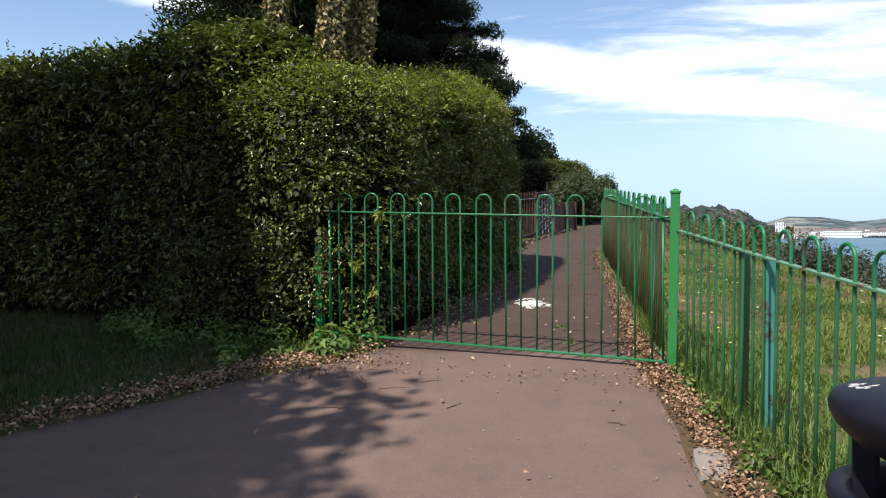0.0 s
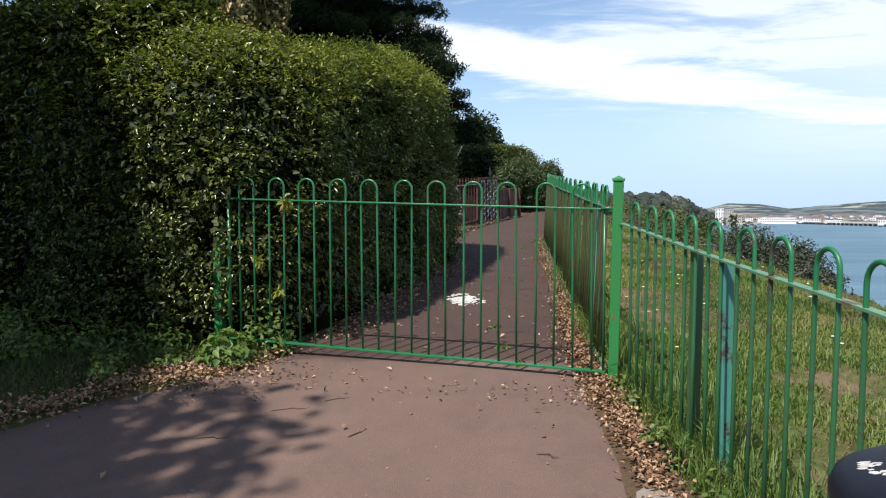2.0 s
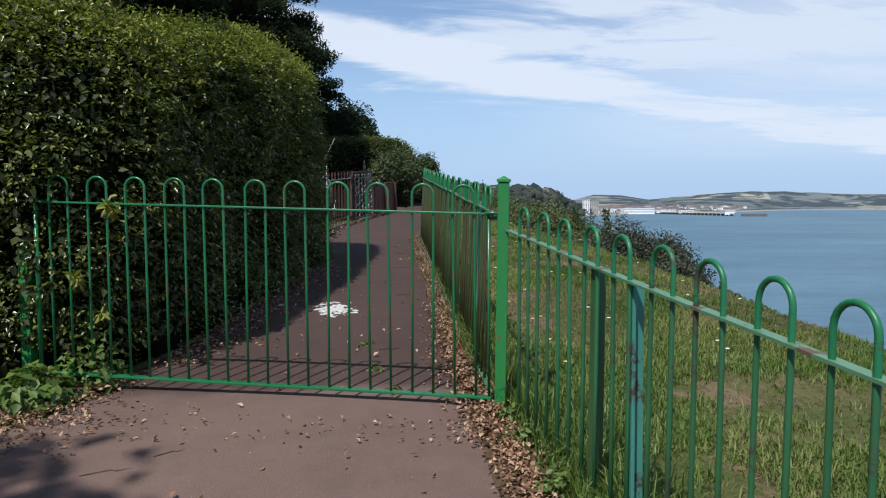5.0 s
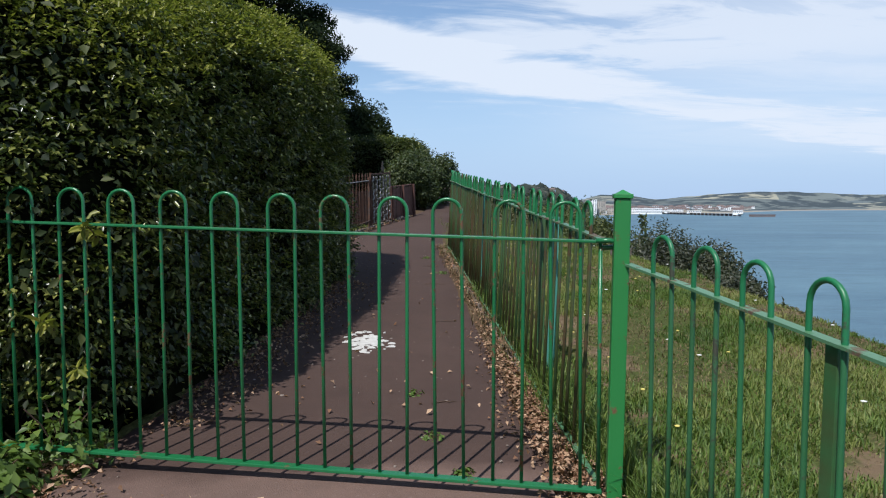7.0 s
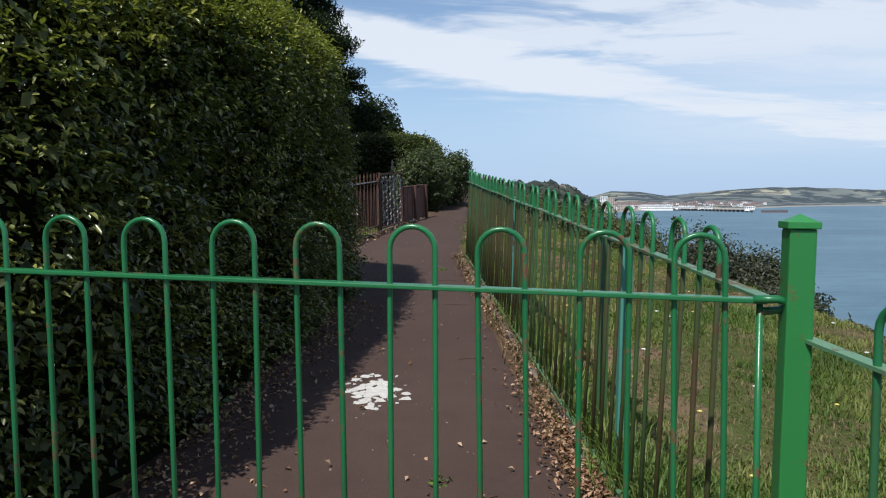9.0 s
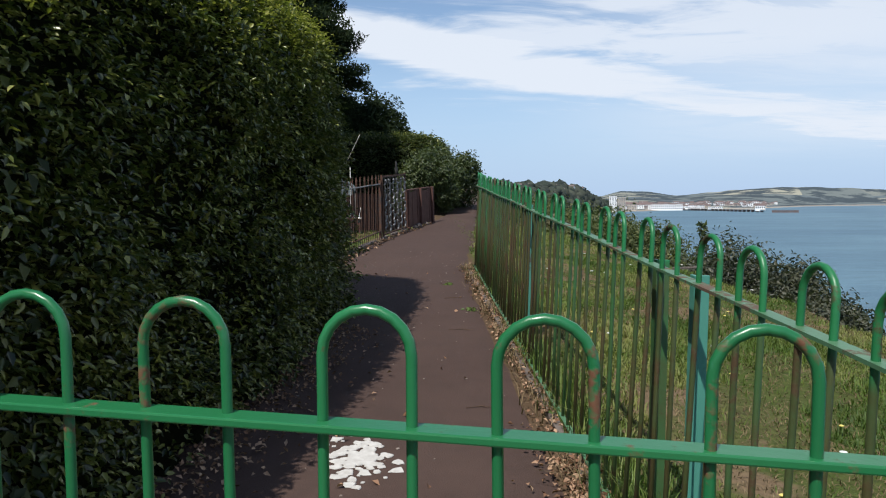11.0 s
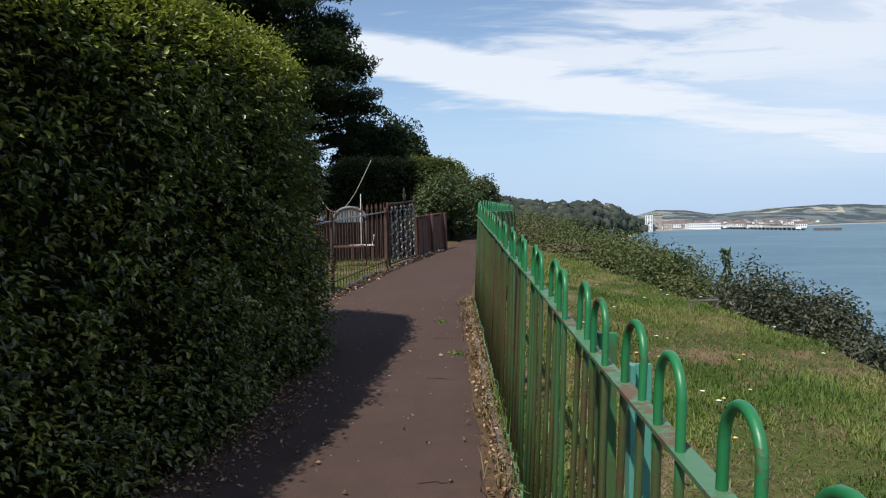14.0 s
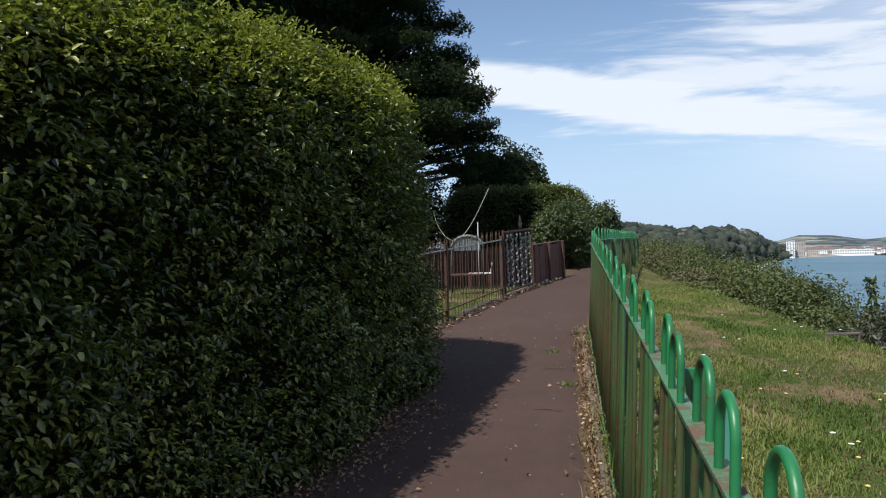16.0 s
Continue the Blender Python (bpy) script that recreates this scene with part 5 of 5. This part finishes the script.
for k in range(30):
    x, y = float(g.uniform(1.0, 3.2)), float(g.uniform(3.0, 11))
    ob = thing("dandelion", "small yellow flower in rough grass", "flower", "yellow flowers in the turf", at=pose(x, y, landz(x, y)))
    part("stem", tube(bmesh.new(), [(0, 0, 0), (0.003, 0.002, 0.04), (0, 0, 0.07)], 0.0015, 4), NETTLE, ob)
    part("petals", lathe(bmesh.new(), [(0.0, 0.068), (0.008, 0.069), (0.013, 0.074), (0.007, 0.078), (0.0, 0.079)], 9), YELLOW_PETAL, ob)

# low rail at the break of the cliff
rail = thing("low_rail", "low weathered timber rail on two short posts", "rail", at=pose(3.42, 12.7, landz(3.42, 12.7), 0, 0, 12))
part("bar", boxed(-0.18, 0.18, -0.015, 0.015, 0.10, 0.122, bevel=0.004), STONE, rail)
for sx in (-0.165, 0.165):
    part("leg", boxed(sx - 0.012, sx + 0.012, -0.012, 0.012, -0.1, 0.0995, bevel=0.003), STONE, rail)

# ---- the garden behind the railings ----
def run_of(a, b):
    a, b = Vector(a), Vector(b)
    d = b - a
    return a, d.normalized(), d.length, math.degrees(math.atan2(d.y, d.x))


spike = bmesh.new()
tube(spike, [(0, 0, 0), (0, 0, 0.93), (0, 0, 0.95), (0, 0, 1.02)], [0.005, 0.005, 0.010, 0.001], 6)
SPIKE = bpy.data.meshes.new("picket")
spike.to_mesh(SPIKE)
spike.free()
SPIKE.materials.append(RUST)
a, d, ln, yaw = run_of((-1.36, 11.2), (-0.40, 15.43))
railing = thing("railing", "rusty spear-topped iron garden railing", "railing", at=pose(a.x, a.y, landz(a.x, a.y), 0, 0, yaw))
climb = 0.063 * d.y
for k in range(int(ln / 0.105)):
    s = 0.05 + 0.105 * k
    ob = mesh_part("picket", SPIKE, None, railing)
    ob.matrix_basis = pose(s, 0, climb * s - 0.01, 0.6 * math.sin(k * 3), 0.8 * math.sin(k * 5), 0)
for h in (0.12, 0.86):
    bm = bmesh.new()
    box(bm, 0, ln, -0.012, 0.012, -0.008, 0.008, 0.002, pose(0, 0, h, 0, -math.degrees(math.atan(climb)), 0))
    part("rail", bm, RUST if h < 0.5 else IRON, railing)
for s in (2.1, ln):
    part("post", boxed(s - 0.02, s + 0.02, -0.02, 0.02, climb * s - 0.1, climb * s + 0.92, bevel=0.004), RUST, railing)

a, d, ln, yaw = run_of((-0.36, 15.50), (0.01, 16.72))
climb = 0.063 * d.y
iron_gate = thing("garden_gate", "ornate wrought-iron garden gate of grey and black scrolls", "gate", at=pose(a.x, a.y, landz(a.x, a.y), 0, -math.degrees(math.atan(climb)), yaw))
for nm, args in (("stile", (0, 0.03, -0.015, 0.015, 0.02, 1.0)), ("stile", (ln - 0.03, ln, -0.015, 0.015, 0.02, 1.0)), ("frame_rail", (0.031, ln - 0.031, -0.012, 0.012, 0.04, 0.065)), ("frame_rail", (0.031, ln - 0.031, -0.012, 0.012, 0.955, 0.985))):
    part(nm, boxed(*args, bevel=0.003), RUST, iron_gate)
bm = bmesh.new()
pts = []
for t in np.linspace(0, 1, 15):
    q = 2.2 * math.pi * (t - 0.5)
    pts.append((0.042 * math.sin(q) * (1 - 0.3 * t), 0, 0.075 * math.cos(q * 0.5) * (1 if t < 0.5 else -1) * (t * 2 - 1) * -1 + 0.10 * (t - 0.5)))
tube(bm, pts, 0.0085, 6)
SCROLL = bpy.data.meshes.new("scroll")
bm.to_mesh(SCROLL)
bm.free()
SCROLL.materials.append(IRON)
for i in range(6):
    for j in range(5):
        ob = mesh_part("scroll", SCROLL, None, iron_gate)
        ob.matrix_basis = pose(0.12 + (ln - 0.24) * i / 5, -0.022, 0.16 + 0.172 * j, 0, 0, 180 * ((i + j) % 2)) @ Matrix.Scale(1.35, 4)
for i in range(9):
    bm = bmesh.new()
    tube(bm, [(0.035 + (ln - 0.07) * i / 8, 0.012, 0.06), (0.035 + (ln - 0.07) * i / 8, 0.012, 0.96)], 0.007, 6)
    part("upright", bm, BLACK_IRON, iron_gate)
bm = bmesh.new()
lathe(bm, [(0.0, 0.985), (0.03, 0.985), (0.018, 1.03), (0.035, 1.08), (0.012, 1.13), (0.022, 1.16), (0.0, 1.22)], 10, (ln * 0.62, 0))
part("finial", bm, BLACK_IRON, iron_gate, smooth=True)

a, d, ln, yaw = run_of((0.03, 16.82), (0.50, 18.05))
climb = 0.063 * d.y
panel = thing("board_fence", "red-brown vertical board fence with rough posts", "fence", at=pose(a.x, a.y, landz(a.x, a.y), 0, -math.degrees(math.atan(climb)), yaw))
nb = int(ln / 0.12)
for k in range(nb):
    part("board", boxed(ln * k / nb + 0.003, ln * (k + 1) / nb - 0.003, -0.012 + 0.004 * math.sin(k * 9), 0.012, 0.02, 0.66 + 0.012 * math.sin(k * 5), bevel=0.002), BROWN_BOARD, panel)
for s in (0.0, ln * 0.5, ln):
    part("post", boxed(s - 0.035, s + 0.035, -0.06, -0.0165, -0.1, 0.70, bevel=0.005), BROWN_BOARD, panel)
bm = bmesh.new()
box(bm, 0, ln, -0.015, 0.045, 0.675, 0.70, 0.004)
part("capping", bm, BROWN_BOARD, panel)
# boards across the back of the garden
panel = thing("board_fence", "dark red-brown fence across the back of a garden", "fence", at=pose(-4.4, 20.9, landz(-2, 20.9), 0, 0, 6))
for k in range(32):
    part("board", boxed(0.14 * k + 0.003, 0.14 * k + 0.137, -0.012 + 0.004 * math.sin(k * 9), 0.012, -0.03, 0.86 + 0.014 * math.sin(k * 5), bevel=0.002), BROWN_BOARD, panel)

for (x, y, r, lab) in ((0.17, 16.85, 0.045, "pale rounded stone beside a path"), (0.24, 17.05, 0.06, "pinkish rounded stone beside a path"), (0.39, 17.5, 0.045, "small pale stone beside a path")):
    bm = bmesh.new()
    bmesh.ops.create_icosphere(bm, subdivisions=3, radius=r)
    for v in bm.verts:
        v.co *= 1 + 0.3 * noise.noise(v.co * 9 + Vector((x * 9, y, 0)))
        v.co.z *= 0.75
    ob = part("stone", bm, STONE, smooth=True)
    ob.matrix_basis = pose(x, y, path_z(x, y) + r * 0.55)
    tagged(ob, lab, "stone", "stones by the garden gate")

bench = thing("garden_bench", "white painted garden bench on a lawn", "bench", at=pose(-1.20, 19.45, landz(-1.2, 19.45), 0, 0, 8))
for k in range(3):
    part("slat", boxed(-0.25, 0.25, -0.18 + 0.13 * k, -0.07 + 0.13 * k, 0.31, 0.335, bevel=0.006), WHITE_WOOD, bench)
for sx in (-0.21, 0.21):
    for sy in (-0.15, 0.15):
        part("leg", boxed(sx - 0.014, sx + 0.014, sy - 0.014, sy + 0.014, 0.0, 0.3095, bevel=0.004), BROWN_BOARD, bench)
bm = bmesh.new()
box(bm, 0.16, 0.18, 0.184, 0.206, 0.31, 0.58, 0.005, pose(0, 0, 0, 0, 10, 0))
part("back_post", bm, WHITE_WOOD, bench)
arch = thing("garden_arch_seat", "pale blue round-topped garden seat", "seat", at=pose(-1.26, 18.0, landz(-1.26, 18.0)))
bm = bmesh.new()
tube(bm, [(-0.3 * math.cos(t), 0, 0.86 + 0.22 * math.sin(t)) for t in np.linspace(0, math.pi, 13)], 0.028, 8)
part("frame", bm, PALE_BLUE, arch, smooth=True)
for sx in (-0.3, 0.3):
    part("leg", tube(bmesh.new(), [(sx, 0, 0), (sx, 0, 0.8599)], 0.014, 8), BLACK_IRON, arch, smooth=True)
for k in range(5):
    x = -0.2 + 0.1 * k
    part("slat", boxed(x - 0.047, x + 0.047, 0.0, 0.02, 0.80, 0.86 + 0.2 * math.sqrt(max(0, 1 - (x / 0.3) ** 2)), bevel=0.004), PALE_BLUE, arch)
part("seat", boxed(-0.28, 0.28, -0.36, -0.004, 0.34, 0.37, bevel=0.006), BROWN_BOARD, arch)
pole = new("washing_pole")
bm = bmesh.new()
tube(bm, [(0, 0, 0), (0, 0, 1.33)], 0.009, 8)
pole.matrix_basis = pose(-1.05, 18.0, landz(-1.05, 18.0))
tagged(pole, "slim white pole on a lawn", "pole")
part("shaft", bm, WHITE_WOOD, pole)
bm = bmesh.new()
tube(bm, [(-2.00 + 1.11 * u, 18.6, 2.62 + 0.46 * u - 0.72 * math.sin(math.pi * min(1, u ** 0.8))) for u in np.linspace(0, 1, 19)], 0.0065, 6)
tagged(part("hanging_rope", bm, ROPE, smooth=True), "slack pale rope hanging between trees", "rope")

# ---- the town across the bay ----
def polar(a, r, z=None):
    x, y = math.sin(radians(a)) * r, math.cos(radians(a)) * r
    return x, y, (float(far_height(np.array(a), np.array(r))) if z is None else z)


def block(name, label, a, r, w, dp, h, wall, storeys, bays, roof=True, turn=None, z=None):
    """A far building: walls, a roof and rows of windows that face the bay."""
    x, y, z0 = polar(a, r, z)
    ob = thing(name, label, "building", "town across the bay", at=pose(x, y, z0, 0, 0, -a if turn is None else turn))
    part("wall", boxed(-w / 2, w / 2, -dp / 2, dp / 2, -4, h), wall, ob)
    if roof:
        bm = bmesh.new()
        e = [bm.verts.new(p) for p in ((-w / 2 - 0.4, -dp / 2 - 0.4, h + 0.02), (w / 2 + 0.4, -dp / 2 - 0.4, h + 0.02), (w / 2 + 0.4, dp / 2 + 0.4, h + 0.02), (-w / 2 - 0.4, dp / 2 + 0.4, h + 0.02), (-w / 2, 0, h + dp * 0.38), (w / 2, 0, h + dp * 0.38))]
        for f in ((0, 1, 5, 4), (2, 3, 4, 5), (1, 2, 5), (3, 0, 4), (3, 2, 1, 0)):
            bm.faces.new([e[k] for k in f])
        part("roof", bm, ROOF, ob)
    else:
        part("roof", boxed(-w / 2 - 0.5, w / 2 + 0.5, -dp / 2 - 0.5, dp / 2 + 0.5, h + 0.02, h + 1.0), wall, ob)
    for i in range(storeys):
        for j in range(bays):
            cx, cz = -w / 2 + w * (j + 0.5) / bays, h * (i + 0.55) / storeys
            part("window", boxed(cx - w / bays * 0.3, cx + w / bays * 0.3, -dp / 2 - 0.15, -dp / 2 + 0.3, cz - h / storeys * 0.27, cz + h / storeys * 0.27), GLASS_DARK, ob)
    return ob


block("tower_block", "tall white slab of flats by the shore", 16.42, 2085, 20, 18, 42, WHITE_WALL, 12, 3, False, z=-34)
block("tower_block", "white block of flats beside a taller one", 17.02, 2120, 26, 18, 38, BUFF_WALL, 11, 5, False, z=-34)
block("pavilion", "long low white seafront building", 20.4, 2340, 96, 30, 14, WHITE_WALL, 2, 16, False, z=-33)
block("seafront_hotel", "white four-storey seafront hotel across the bay", 18.7, 2330, 40, 18, 15, WHITE_WALL, 4, 8, z=-33)
block("seafront_hotel", "buff four-storey seafront hotel across the bay", 17.75, 2230, 34, 18, 18, BUFF_WALL, 4, 7, z=-33)
block("long_white_building", "long white building on a far slope", 26.3, 2790, 70, 22, 11, WHITE_WALL, 2, 10, False)
g = np.random.default_rng(33)
proto = {}
for k in range(170):
    a = float(g.uniform(16.6, 28.0)) if k < 155 else float(g.uniform(8.5, 14.0))
    s = float(np.interp(a, [p[0] for p in SHORE], [p[1] for p in SHORE]))
    r = s + (float(60 + 420 * g.random() ** 1.6) if a > 16 else float(g.uniform(150, 260)))
    kind = int(g.integers(0, 4))
    if kind not in proto:
        w, h = (12, 16, 22, 10)[kind], (6.5, 7.5, 9.5, 7.0)[kind]
        proto[kind] = block("house", ("white house with a slate roof on a far shore", "buff house with a slate roof on a far shore")[kind % 2], a, r, w, 9, h, (WHITE_WALL, BUFF_WALL)[kind % 2], 2, 3, turn=float(g.uniform(-40, 40)))
    else:
        copy_thing(proto[kind], pose(*polar(a, r), 0, 0, float(g.uniform(-50, 20))))

# curved sandy beach under the far cliff
bm = bmesh.new()
rows = []
for u in np.linspace(0, 1, 15):
    a = 13.2 + 2.9 * u
    back = float(np.interp(a, [p[0] for p in SHORE], [p[1] for p in SHORE])) + 40
    front = 900 + 1170 * u ** 1.6
    rows.append([bm.verts.new(polar(a, front + (back - front) * k / 3, -35.6 + 0.9 * k)) for k in range(4)])
for p, q in zip(rows, rows[1:]):
    for k in range(3):
        bm.faces.new((p[k], p[k + 1], q[k + 1], q[k]))
tagged(part("beach", bm, SAND), "pale curved sandy beach below a far cliff", "beach", kind="structure")

# pier with its pavilion
pa, pb = Vector(polar(20.6, 2440, -29.5)), Vector(polar(27.2, 2010, -29.5))
d = pb - pa
pier = thing("pier", "long dark pier on piles running out from the town", "pier", at=pose(*pa, 0, 0, math.degrees(math.atan2(d.y, d.x))))
part("deck", boxed(0, d.length, -5, 5, -0.8, 0.6), BUFF_WALL, pier)
pile = boxed(-0.8, 0.8, -4.5, 4.5, -7.5, -0.82)
PILE = bpy.data.meshes.new("trestle")
pile.to_mesh(PILE)
pile.free()
PILE.materials.append(ROOF)
for k in range(26):
    ob = mesh_part("trestle", PILE, None, pier)
    ob.matrix_basis = Matrix.Translation((d.length * (k + 0.5) / 26, 0, 0))
block("pier_pavilion", "white pavilion at the end of a pier", 26.95, 2024, 24, 18, 9, WHITE_WALL, 1, 5, True, z=-28.8)
for (a, r, w) in ((22.3, 2330, 46), (23.9, 2225, 40)):
    block("pier_pavilion", "low white building standing on a pier", a, r, w, 9, 4, WHITE_WALL, 1, 8, False, z=-28.8)
block("landing_stage", "low dark landing stage off the end of a pier", 28.6, 1965, 60, 8, 2.2, ROOF, 1, 1, False, z=-33.5)

# woods on the far cliff: rounded crowns joined into one mass
bm = bmesh.new()
bmesh.ops.create_icosphere(bm, subdivisions=2, radius=1.0)
ico_v = np.array([v.co[:] for v in bm.verts])
ico_f = np.array([[v.index for v in f.verts] for f in bm.faces])
bm.free()
V, F = [], []
n_tree = 0
while n_tree < 1300:
    a = float(g.uniform(3.0, 16.2)) if n_tree < 1900 else float(g.uniform(16.2, 34.0))
    s = float(np.interp(a, [p[0] for p in SHORE], [p[1] for p in SHORE]))
    r = s + (float(g.uniform(20, 430)) if a < 16.2 else float(g.uniform(120, 1300)))
    c = np.array(polar(a, r))
    q = float(g.uniform(4, 13)) if a < 16.2 else float(g.uniform(5, 10))
    lump = 1 + 0.28 * np.sin(ico_v @ g.normal(size=3) * 4 + g.uniform(0, 6)) + 0.15 * np.sin(ico_v @ g.normal(size=3) * 9)
    V.append(ico_v * lump[:, None] * np.array([q, q, q * 0.9]) + c + np.array([0, 0, q * 0.35]))
    F.append(ico_f + n_tree * len(ico_v))
    n_tree += 1
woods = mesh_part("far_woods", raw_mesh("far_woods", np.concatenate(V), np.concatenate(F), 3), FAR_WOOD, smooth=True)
tagged(woods, "dark rounded woodland on a far sea cliff", "woodland", kind="stuff")

# twigs of the hedge that reach through the gate
for (x, z, ln) in ((-1.32, 1.50, 0.32), (-1.52, 1.12, 0.26), (-1.40, 0.92, 0.22)):
    ob = thing("hedge_twig", "leafy hedge twig reaching through the bars of a gate", "twig", "twigs in the gate", at=pose(x, 5.42, z))
    bm = tube(bmesh.new(), [(0, 0, -0.06), (0.03, -ln * 0.5, 0.0), (0.06, -ln, 0.03)], [0.004, 0.003, 0.0015], 5)
    part("stem", bm, TWIG, ob)
    u = rng.random(26)
    P = np.column_stack([0.06 * u, -ln * u, 0.05 * u - 0.03])
    oval_leaves("leaves", P, rng.normal(size=(26, 3)), 0.055, 0.03, SUNLIT_SHOOTS, ob, rng)
